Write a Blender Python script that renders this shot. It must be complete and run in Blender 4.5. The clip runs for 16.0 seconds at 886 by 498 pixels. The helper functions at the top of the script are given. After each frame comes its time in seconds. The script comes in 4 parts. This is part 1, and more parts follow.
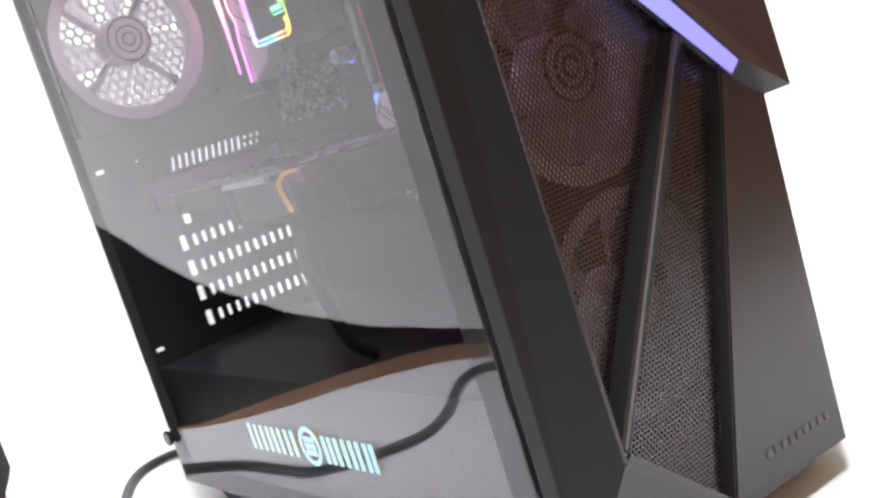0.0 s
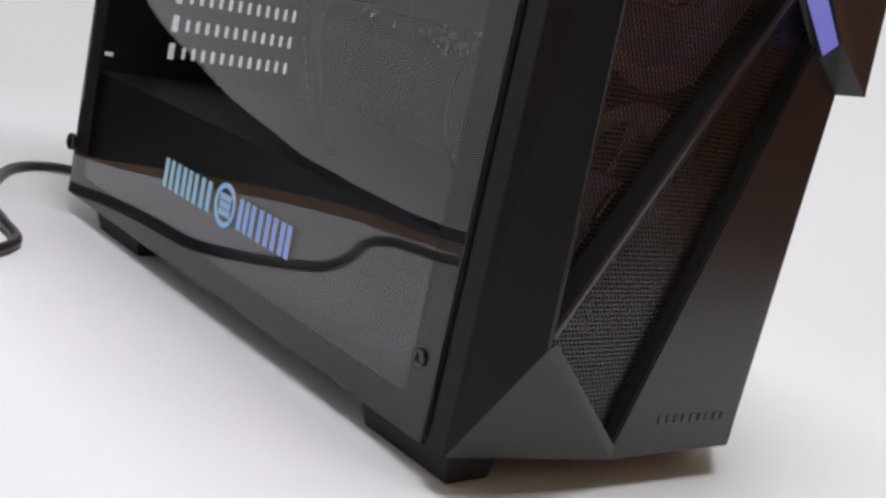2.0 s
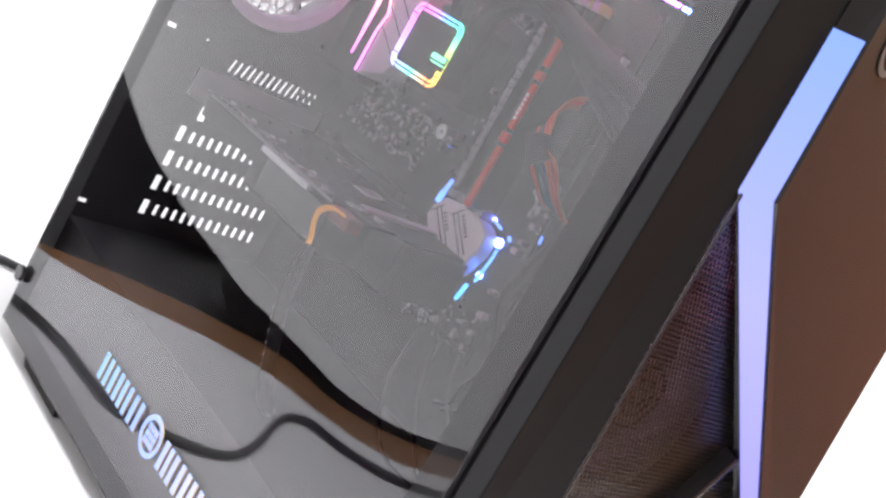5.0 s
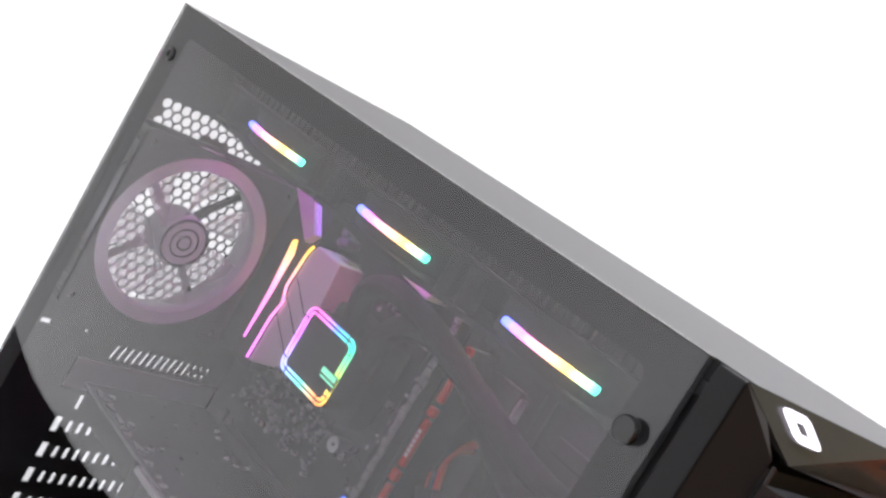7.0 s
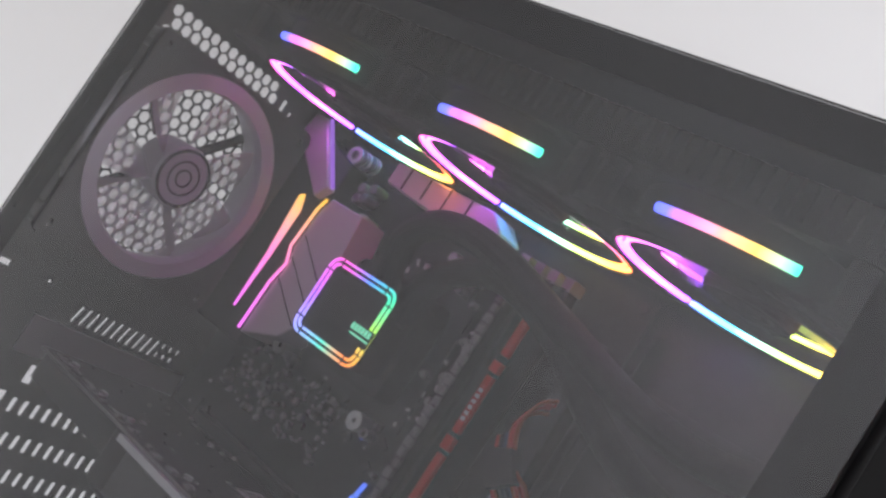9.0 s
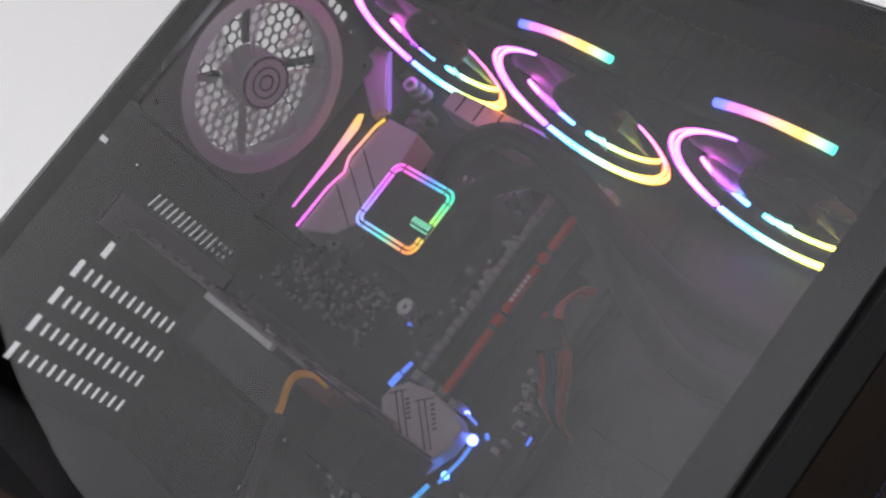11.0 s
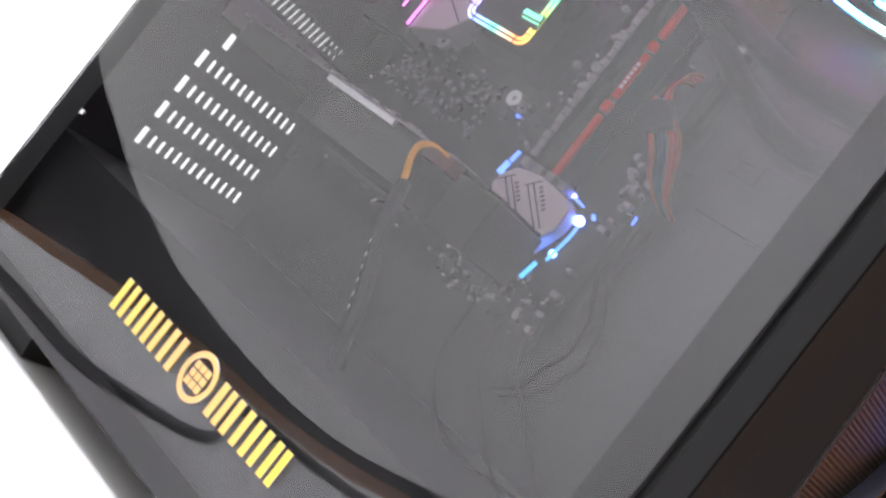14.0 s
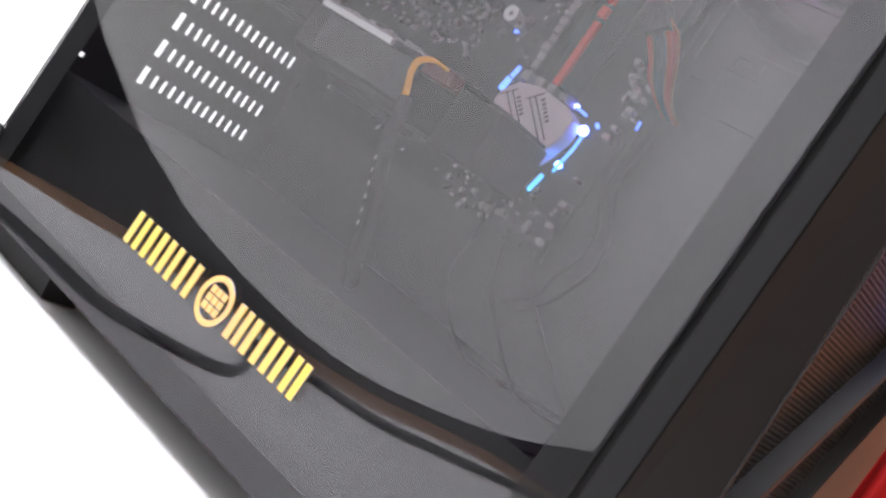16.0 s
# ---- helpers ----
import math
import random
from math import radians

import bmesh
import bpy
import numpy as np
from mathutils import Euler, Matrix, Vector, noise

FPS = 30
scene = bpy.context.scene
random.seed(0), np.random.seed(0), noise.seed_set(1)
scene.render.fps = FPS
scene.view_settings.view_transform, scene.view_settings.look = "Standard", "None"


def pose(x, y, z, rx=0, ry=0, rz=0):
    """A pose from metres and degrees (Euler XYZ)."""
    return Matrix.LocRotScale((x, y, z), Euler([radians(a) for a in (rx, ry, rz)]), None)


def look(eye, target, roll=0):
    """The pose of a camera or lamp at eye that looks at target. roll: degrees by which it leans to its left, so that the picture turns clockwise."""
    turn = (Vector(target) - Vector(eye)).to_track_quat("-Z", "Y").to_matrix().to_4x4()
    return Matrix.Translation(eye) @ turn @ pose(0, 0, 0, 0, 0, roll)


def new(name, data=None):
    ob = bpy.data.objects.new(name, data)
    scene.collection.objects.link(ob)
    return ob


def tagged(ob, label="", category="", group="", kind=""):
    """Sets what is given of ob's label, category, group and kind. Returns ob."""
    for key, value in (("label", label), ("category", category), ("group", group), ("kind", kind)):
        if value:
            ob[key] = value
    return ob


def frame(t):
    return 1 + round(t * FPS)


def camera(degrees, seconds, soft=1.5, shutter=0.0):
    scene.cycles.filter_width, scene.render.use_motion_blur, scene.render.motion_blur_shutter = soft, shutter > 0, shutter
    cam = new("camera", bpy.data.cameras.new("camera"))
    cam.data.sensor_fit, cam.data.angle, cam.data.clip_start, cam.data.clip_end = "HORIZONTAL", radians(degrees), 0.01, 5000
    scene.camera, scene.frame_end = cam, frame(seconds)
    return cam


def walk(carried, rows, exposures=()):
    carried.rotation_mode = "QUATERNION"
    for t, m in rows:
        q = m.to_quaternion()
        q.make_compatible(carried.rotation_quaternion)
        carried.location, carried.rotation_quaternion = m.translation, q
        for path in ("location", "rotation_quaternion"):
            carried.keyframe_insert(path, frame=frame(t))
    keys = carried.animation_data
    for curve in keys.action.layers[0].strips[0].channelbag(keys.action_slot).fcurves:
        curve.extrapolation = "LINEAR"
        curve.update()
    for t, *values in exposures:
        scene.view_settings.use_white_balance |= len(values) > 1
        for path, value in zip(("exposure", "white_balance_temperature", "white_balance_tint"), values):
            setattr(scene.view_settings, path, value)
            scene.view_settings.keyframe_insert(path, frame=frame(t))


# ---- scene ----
cam = camera(44.13, 16.0, soft=2.7)
ROWS = [
    (0.0, 0.7826, -0.2759, 0.2611, 80.02, 17.02, 51.08),
    (0.5, 0.7790, -0.2745, 0.2262, 78.43, 14.13, 50.77),
    (1.0, 0.7778, -0.2762, 0.2038, 76.10, 13.32, 50.38),
    (1.5, 0.7654, -0.2881, 0.2003, 76.07, 3.64, 50.16),
    (2.0, 0.7388, -0.3039, 0.2033, 77.05, -12.18, 50.77),
    (2.5, 0.7206, -0.3235, 0.2006, 77.38, -19.60, 52.25),
    (3.0, 0.7096, -0.3314, 0.2110, 78.75, -22.37, 52.07),
    (3.2, 0.7080, -0.3370, 0.2171, 78.88, -23.97, 51.65),
    (5.3, 0.6729, -0.3473, 0.3854, 77.57, -29.04, 50.03),
    (5.5, 0.6705, -0.3424, 0.4080, 77.32, -28.89, 50.15),
    (6.0, 0.6632, -0.3480, 0.4546, 78.03, -28.79, 49.63),
    (6.5, 0.6484, -0.3483, 0.4864, 78.61, -29.05, 49.27),
    (7.0, 0.5953, -0.3280, 0.4993, 82.06, -30.17, 47.57),
    (7.5, 0.5435, -0.2962, 0.4756, 83.43, -30.65, 46.73),
    (8.0, 0.5078, -0.2765, 0.4232, 88.44, -32.54, 44.34),
    (8.5, 0.4987, -0.2837, 0.3848, 92.58, -33.06, 39.60),
    (8.7, 0.5011, -0.2894, 0.3690, 93.09, -32.84, 38.69),
    (10.8, 0.5288, -0.3592, 0.2576, 100.62, -36.40, 31.06),
    (11.0, 0.5345, -0.3611, 0.2426, 98.99, -36.75, 32.11),
    (11.5, 0.5431, -0.3632, 0.2092, 95.04, -37.07, 34.32),
    (12.0, 0.5486, -0.3693, 0.1935, 92.93, -36.99, 34.90),
    (12.5, 0.5514, -0.3729, 0.1897, 92.54, -37.61, 35.02),
    (13.0, 0.5524, -0.3750, 0.1883, 92.05, -37.53, 35.05),
    (13.5, 0.5539, -0.3757, 0.1863, 91.18, -37.70, 35.45),
    (14.0, 0.5554, -0.3755, 0.1830, 90.13, -38.02, 35.96),
    (14.5, 0.5574, -0.3740, 0.1794, 89.06, -37.90, 36.29),
    (15.0, 0.5601, -0.3745, 0.1764, 88.38, -37.86, 36.46),
    (15.5, 0.5626, -0.3747, 0.1740, 87.80, -37.48, 36.78),
    (16.0, 0.5694, -0.3709, 0.1695, 87.11, -34.39, 36.81),
]
EXPOSURES = [(t, e, 6250, 14) for t, e in ((0.0, 1.32), (0.6, 1.24), (1.5, 0.08), (2.0, -0.08), (3.2, -0.08), (5.3, 1.55), (6.0, 1.55), (6.6, 1.25), (7.5, 0.4), (8.2, 0.0), (8.8, 0.0), (11.0, 0.1), (11.5, 0.25), (12.0, 0.74), (12.5, 0.96), (13.2, 1.15), (15.0, 1.36), (16.0, 1.36))]
walk(cam, [(t, pose(x, y, z, a, b, c)) for t, x, y, z, a, b, c in ROWS], EXPOSURES)

# ---- world and lamps ----
world = bpy.data.worlds.new("world")
scene.world = world
world.use_nodes = True
world.node_tree.nodes["Background"].inputs[0].default_value = (0.9, 0.95, 1.0, 1)
world.node_tree.nodes["Background"].inputs[1].default_value = 0.02
world.cycles.sampling_method = "NONE"


def lamp(name, eye, target, size, size_y, watts, colour=(1, 1, 1)):
    data = bpy.data.lights.new(name, "AREA")
    data.shape, data.size, data.size_y, data.energy, data.color = "RECTANGLE", size, size_y, watts, colour
    ob = new(name, data)
    ob.matrix_world = look(eye, target)
    return ob


lamp("ceiling_panel_light", (0.52, 0.02, 1.72), (0.52, 0.02, 0), 0.75, 0.65, 30, (0.97, 0.98, 1))
# added fill without a known source: brightens the pale screen the glass reflects
reflector_fill = lamp("reflector_fill_light", (0.50, -0.70, 1.55), (0.02, -1.85, 0.80), 0.6, 0.6, 10.0, (0.96, 0.97, 1))
reflector_fill.data.spread = radians(110)


# ---- materials ----
def material(name, colour, rough=0.5, metal=0.0, grain=0.0, grain_size=200.0, bump=0.0, blotch=0.0, blotch_size=8.0,
             ior=1.5, rough_vary=0.0, coat=0.0):
    m = bpy.data.materials.new(name)
    m.use_nodes = True
    nt = m.node_tree
    b = nt.nodes["Principled BSDF"]
    b.inputs["Base Color"].default_value = (*colour, 1)
    b.inputs["Roughness"].default_value = rough
    b.inputs["Metallic"].default_value = metal
    b.inputs["IOR"].default_value = ior
    b.inputs["Coat Weight"].default_value = coat
    co = nt.nodes.new("ShaderNodeTexCoord")
    fine = nt.nodes.new("ShaderNodeTexNoise")
    fine.inputs["Scale"].default_value, fine.inputs["Detail"].default_value = grain_size, 3
    wide = nt.nodes.new("ShaderNodeTexNoise")
    wide.inputs["Scale"].default_value, wide.inputs["Detail"].default_value = blotch_size, 4
    nt.links.new(co.outputs["Object"], fine.inputs["Vector"])
    nt.links.new(co.outputs["Object"], wide.inputs["Vector"])
    if grain or blotch:
        last = None
        for tex, amount in ((fine, grain), (wide, blotch)):
            if not amount:
                continue
            r = nt.nodes.new("ShaderNodeMapRange")
            r.inputs["To Min"].default_value, r.inputs["To Max"].default_value = 1 - amount, 1 + amount
            nt.links.new(tex.outputs["Fac"], r.inputs["Value"])
            if last is None:
                last = r.outputs[0]
            else:
                mul = nt.nodes.new("ShaderNodeMath")
                mul.operation = "MULTIPLY"
                nt.links.new(last, mul.inputs[0])
                nt.links.new(r.outputs[0], mul.inputs[1])
                last = mul.outputs[0]
        mix = nt.nodes.new("ShaderNodeVectorMath")
        mix.operation = "SCALE"
        mix.inputs[0].default_value = colour
        nt.links.new(last, mix.inputs["Scale"])
        nt.links.new(mix.outputs[0], b.inputs["Base Color"])
    if rough_vary:
        r = nt.nodes.new("ShaderNodeMapRange")
        r.inputs["To Min"].default_value, r.inputs["To Max"].default_value = max(rough - rough_vary, 0), rough + rough_vary
        nt.links.new(wide.outputs["Fac"], r.inputs["Value"])
        nt.links.new(r.outputs[0], b.inputs["Roughness"])
    if bump:
        bp = nt.nodes.new("ShaderNodeBump")
        bp.inputs["Strength"].default_value, bp.inputs["Distance"].default_value = bump, 0.0005
        nt.links.new(fine.outputs["Fac"], bp.inputs["Height"])
        nt.links.new(bp.outputs[0], b.inputs["Normal"])
    return m


def glow(name, stops, strength, axis="X", low=0.0, high=1.0, angular=None, spill=False):
    """A lit diffuser whose colour runs along one axis, or round a centre."""
    m = bpy.data.materials.new(name)
    m.use_nodes = True
    nt = m.node_tree
    nt.nodes.remove(nt.nodes["Principled BSDF"])
    em = nt.nodes.new("ShaderNodeEmission")
    em.inputs["Strength"].default_value = strength
    m.cycles.emission_sampling = "AUTO" if spill else "NONE"
    nt.links.new(em.outputs[0], nt.nodes["Material Output"].inputs["Surface"])
    co = nt.nodes.new("ShaderNodeTexCoord")
    sep = nt.nodes.new("ShaderNodeSeparateXYZ")
    nt.links.new(co.outputs["Object"], sep.inputs[0])
    ramp = nt.nodes.new("ShaderNodeValToRGB")
    r = nt.nodes.new("ShaderNodeMapRange")
    if angular is None:
        nt.links.new(sep.outputs[axis], r.inputs["Value"])
        r.inputs["From Min"].default_value, r.inputs["From Max"].default_value = low, high
    else:
        at = nt.nodes.new("ShaderNodeMath")
        at.operation = "ARCTAN2"
        nt.links.new(sep.outputs[angular[1]], at.inputs[0])
        nt.links.new(sep.outputs[angular[0]], at.inputs[1])
        nt.links.new(at.outputs[0], r.inputs["Value"])
        r.inputs["From Min"].default_value, r.inputs["From Max"].default_value = -math.pi, math.pi
    nt.links.new(r.outputs[0], ramp.inputs["Fac"])
    nt.links.new(ramp.outputs[0], em.inputs["Color"])
    e = ramp.color_ramp.elements
    while len(e) < len(stops):
        e.new(0.5)
    for el, (p, c) in zip(e, stops):
        el.position, el.color = p, (*c, 1)
    return m


PLASTIC = material("black_satin_plastic", (0.020, 0.020, 0.021), 0.25, ior=1.5, grain=0.08, grain_size=1500, bump=0.12, rough_vary=0.05, blotch=0.1, blotch_size=15)
CHAMFER = material("matte_black_plastic", (0.010, 0.010, 0.0105), 0.5, ior=1.3, grain=0.08, grain_size=1500, bump=0.1, blotch=0.1, blotch_size=15)
MESH = material("grey_black_mesh_metal", (0.115, 0.112, 0.110), 0.29, metal=0.9, grain=0.1, grain_size=900)
STEEL = material("black_painted_steel", (0.022, 0.022, 0.023), 0.40, ior=1.45, grain=0.1, grain_size=2500, bump=0.04, blotch=0.1)
RUBBER = material("black_rubber", (0.009, 0.009, 0.009), 0.75, grain=0.1, bump=0.1)
BORDER = material("black_glass_paint", (0.012, 0.012, 0.013), 0.5, grain=0.05)
PAPER = material("white_paper", (0.8, 0.8, 0.79), 0.85, grain=0.012, grain_size=600, blotch=0.02, blotch_size=3)
WOOD = material("brown_desk_wood", (0.27, 0.135, 0.06), 0.45, grain=0.25, grain_size=30, blotch=0.2, blotch_size=5, bump=0.1)
REDWOOD = material("red_brown_panel", (0.46, 0.19, 0.10), 0.6, grain=0.15, grain_size=20, blotch=0.25, blotch_size=2)
CLOTH = material("black_cloth", (0.008, 0.008, 0.009), 0.9, grain=0.3, grain_size=900, bump=0.3)
WALL = material("pale_wall_paint", (0.62, 0.61, 0.6), 0.85, grain=0.02, grain_size=80, blotch=0.04, blotch_size=2)
DIMWALL = material("dull_grey_wall_paint", (0.22, 0.21, 0.2), 0.85, grain=0.03, grain_size=80, blotch=0.06, blotch_size=2)
OLIVE = material("olive_wall_paint", (0.60, 0.60, 0.37), 0.8, grain=0.03, grain_size=80, blotch=0.06, blotch_size=2)
CEIL = material("ceiling_paint", (0.45, 0.45, 0.44), 0.9, grain=0.02, blotch=0.05, blotch_size=2)
REDCLOTH = material("red_fabric", (0.5, 0.005, 0.005), 0.8, grain=0.15, grain_size=500, blotch=0.2, blotch_size=4, bump=0.2)
PCB = material("black_circuit_board", (0.008, 0.009, 0.009), 0.5, ior=1.35, grain=0.5, grain_size=350, blotch=0.2, blotch_size=40, bump=0.2)
SILVER = material("brushed_silver", (0.62, 0.62, 0.63), 0.35, metal=0.8, grain=0.08, grain_size=300)
HEATSINK = material("pale_grey_heatsink", (0.72, 0.69, 0.70), 0.5, metal=0.1, grain=0.08, grain_size=300, blotch=0.06)
PALE = material("translucent_white_fan_plastic", (0.50, 0.485, 0.535), 0.4, grain=0.04, blotch=0.06, blotch_size=60)
GLOSS = material("glossy_black_plastic", (0.012, 0.012, 0.012), 0.06, grain=0.05)
PALECHIP = material("pale_component", (0.36, 0.33, 0.35), 0.45, grain=0.3, grain_size=250)
REDPLUG = material("dark_red_plug", (0.12, 0.016, 0.012), 0.45, grain=0.1)
CHIP = material("grey_component", (0.24, 0.23, 0.24), 0.4, metal=0.3, grain=0.2, grain_size=120)
DARKCHIP = material("black_component", (0.02, 0.02, 0.022), 0.4, grain=0.2)
REDM = material("red_anodised_aluminium", (0.45, 0.022, 0.016), 0.38, metal=0.4, grain=0.1)
TUBE = material("black_braided_hose", (0.009, 0.009, 0.010), 0.85, ior=1.3, grain=0.5, grain_size=700, bump=0.5)
CABLE = material("black_cable_jacket", (0.015, 0.015, 0.016), 0.4, grain=0.1)
YELLOW_WIRE = material("yellow_wire", (0.85, 0.42, 0.04), 0.45, grain=0.05)
ORANGE = material("orange_wire", (0.32, 0.07, 0.015), 0.45, grain=0.05)
REDWIRE = material("red_wire", (0.45, 0.02, 0.012), 0.45, grain=0.05)
BLUEWIRE = material("blue_wire", (0.03, 0.05, 0.10), 0.45)
GREYPRINT = material("grey_print", (0.12, 0.105, 0.10), 0.5)
BLADE_TINT = (0.82, 0.78, 0.82)
DARKPRINT = material("dark_grey_print", (0.06, 0.058, 0.056), 0.5)
WHITEPRINT = material("white_print", (0.6, 0.6, 0.6), 0.5)


def glass_material(name, tint, rough=0.0, ior=1.5):
    m = bpy.data.materials.new(name)
    m.use_nodes = True
    b = m.node_tree.nodes["Principled BSDF"]
    b.inputs["Base Color"].default_value = (*tint, 1)
    b.inputs["Transmission Weight"].default_value = 1
    b.inputs["Roughness"].default_value = rough
    b.inputs["IOR"].default_value = ior
    return m


GLASS = glass_material("smoked_tempered_glass", (0.69, 0.69, 0.70))



def foil_material():
    """Iridescent foil: its gloss turns from gold through lilac to pale blue towards a grazing view."""
    m = bpy.data.materials.new("iridescent_foil")
    m.use_nodes = True
    nt = m.node_tree
    nt.nodes.remove(nt.nodes["Principled BSDF"])
    facing = nt.nodes.new("ShaderNodeLayerWeight")
    facing.inputs["Blend"].default_value = 0.5
    ramp = nt.nodes.new("ShaderNodeValToRGB")
    stops = ((0.20, (1, 0.80, 0.14)), (0.28, (0.95, 0.60, 0.30)), (0.35, (1, 0.82, 0.22)), (0.40, (0.70, 0.66, 0.80)), (0.47, (0.40, 0.54, 0.98)), (0.53, (0.42, 0.76, 1)), (0.63, (0.75, 0.95, 1)))
    e = ramp.color_ramp.elements
    while len(e) < len(stops):
        e.new(0.5)
    for el, (p, c) in zip(e, stops):
        el.position, el.color = p, (*c, 1)
    gloss = nt.nodes.new("ShaderNodeBsdfGlossy")
    gloss.inputs["Roughness"].default_value = 0.62
    nt.links.new(facing.outputs["Facing"], ramp.inputs["Fac"])
    nt.links.new(ramp.outputs[0], gloss.inputs["Color"])
    nt.links.new(gloss.outputs[0], nt.nodes["Material Output"].inputs["Surface"])
    return m


FOIL = foil_material()
VIOLET, PINK, BLUE, RED_ = (0.5, 0.15, 1), (1, 0.12, 0.6), (0.12, 0.25, 1), (1, 0.25, 0.05)
PUMP_GLOW = glow("pump_light", [(0, VIOLET), (0.12, (0.3, 0.35, 1)), (0.25, (0.1, 0.7, 0.5)), (0.37, RED_), (0.5, (0.35, 0.8, 0.1)), (0.6, (0.05, 0.75, 0.4)), (0.72, BLUE), (0.85, PINK), (1, VIOLET)], 2.4, angular=("X", "Z"))
RING_GLOW = glow("fan_ring_light", [(0, (0.55, 0.08, 1)), (0.1, (1, 0.10, 0.45)), (0.3, (0.06, 0.12, 1)), (0.55, (1, 0.10, 0.04)), (0.65, (1, 0.42, 0.05)), (0.75, (0.55, 0.85, 0.12)), (0.82, (0.08, 0.65, 1)), (0.88, (0.12, 0.22, 1)), (0.89, (0.35, 0.08, 1)), (0.96, (1, 0.14, 0.7)), (1, (0.55, 0.08, 1))], 12.0, angular=("X", "Y"), spill=True)
STRIP_GLOW = glow("fan_strip_light", [(0, (0.10, 0.14, 1)), (0.10, (0.16, 0.16, 1)), (0.26, (1, 0.16, 0.75)), (0.5, (1, 0.34, 0.28)), (0.75, (1, 0.66, 0.10)), (1, (0.06, 0.9, 0.6))], 3.6, "X", -0.0262, 0.0338)
FRONT_GLOW = glow("front_band_light", [(0, (0.36, 0.32, 1)), (0.5, (0.42, 0.42, 1)), (1, (0.25, 0.40, 1))], 0.5, "Z", 0.2, 0.42)
COVER_GLOW = glow("cover_light", [(0, (0.9, 0.15, 0.9)), (0.5, (1, 0.2, 0.5)), (1, (1, 0.5, 0.05))], 2.4, "Z", 0.29, 0.37)
BOARD_GLOW = glow("board_light", [(0, (0.03, 0.25, 1)), (1, (0.14, 0.16, 1))], 16.0, "Z", 0.2, 0.26, spill=True)
BOARD_DIM = glow("board_dim_light", [(0, (0.03, 0.40, 0.6)), (1, (0.12, 0.22, 1))], 1.5, "Z", 0.17, 0.26)
PURPLE_SEAM = glow("purple_seam_light", [(0, (0.5, 0.2, 1)), (1, (0.6, 0.25, 1))], 0.9)
TEXT_GLOW = glow("lit_print", [(0, (0.25, 0.9, 0.55)), (1, (0.4, 0.9, 0.5))], 1.2)
POWER_GLOW = glow("power_button_light", [(0, (1, 0.93, 1)), (1, (1, 0.93, 1))], 1.3)


# ---- mesh helpers ----
def obj(name, bm, mat, parent=None, label="", smooth=None):
    me = bpy.data.meshes.new(name)
    bmesh.ops.recalc_face_normals(bm, faces=bm.faces[:])
    bm.to_mesh(me)
    bm.free()
    if mat:
        me.materials.append(mat)
    if smooth:
        for p in me.polygons:
            p.use_smooth = True
    ob = new(name, me)
    if parent:
        ob.parent = parent
    if label:
        tagged(ob, label)
    return ob


def part(name, bm, mat, parent, label="", smooth=None):
    return obj(name, bm, mat, parent, label, smooth)


def thing(name, label, category, group="", at=(0, 0, 0), kind=""):
    e = new(name)
    e.location = at
    return tagged(e, label, category, group, kind)


def box(bm, x0, x1, y0, y1, z0, z1, bevel=0.0):
    vs = [bm.verts.new((x, y, z)) for x in (x0, x1) for y in (y0, y1) for z in (z0, z1)]
    fs = [bm.faces.new([vs[i] for i in q]) for q in ((0, 1, 3, 2), (4, 6, 7, 5), (0, 4, 5, 1), (2, 3, 7, 6), (0, 2, 6, 4), (1, 5, 7, 3))]
    if bevel:
        es = list({e for f in fs for e in f.edges})
        bmesh.ops.bevel(bm, geom=es, offset=bevel, segments=2, affect="EDGES", profile=0.5)
    return bm


def boxed(*a, **k):
    return box(bmesh.new(), *a, **k)


def prism(bm, pts, a, b, axis):
    """Extrudes a 2D outline from a to b along an axis; pts are in the other two axes, in xyz order."""
    def put(p, w):
        return {"x": (w, p[0], p[1]), "y": (p[0], w, p[1]), "z": (p[0], p[1], w)}[axis]
    lo = [bm.verts.new(put(p, a)) for p in pts]
    hi = [bm.verts.new(put(p, b)) for p in pts]
    bm.faces.new(lo)
    bm.faces.new(hi[::-1])
    for i in range(len(pts)):
        j = (i + 1) % len(pts)
        bm.faces.new((lo[i], lo[j], hi[j], hi[i]))
    return bm


def loft(bm, a, b):
    """A solid between two outlines of equally many 3D points."""
    lo, hi = [bm.verts.new(p) for p in a], [bm.verts.new(p) for p in b]
    bm.faces.new(lo)
    bm.faces.new(hi[::-1])
    for i in range(len(a)):
        j = (i + 1) % len(a)
        bm.faces.new((lo[i], lo[j], hi[j], hi[i]))
    return bm


def turned(bm, profile, centre, axis, steps=48):
    """A solid of revolution; profile of (radius, along), closed."""
    rings = []
    for k in range(steps):
        c, s = math.cos(2 * math.pi * k / steps), math.sin(2 * math.pi * k / steps)
        row = []
        for r, w in profile:
            v = {"x": (w, r * c, r * s), "y": (r * c, w, r * s), "z": (r * c, r * s, w)}[axis]
            row.append(bm.verts.new(Vector(centre) + Vector(v)))
        rings.append(row)
    n = len(profile)
    for k in range(steps):
        a, b = rings[k], rings[(k + 1) % steps]
        for i in range(n):
            j = (i + 1) % n
            if profile[i][0] == 0 and profile[j][0] == 0:
                continue
            bm.faces.new((a[i], a[j], b[j], b[i]))
    bmesh.ops.remove_doubles(bm, verts=bm.verts[:], dist=1e-6)
    return bm


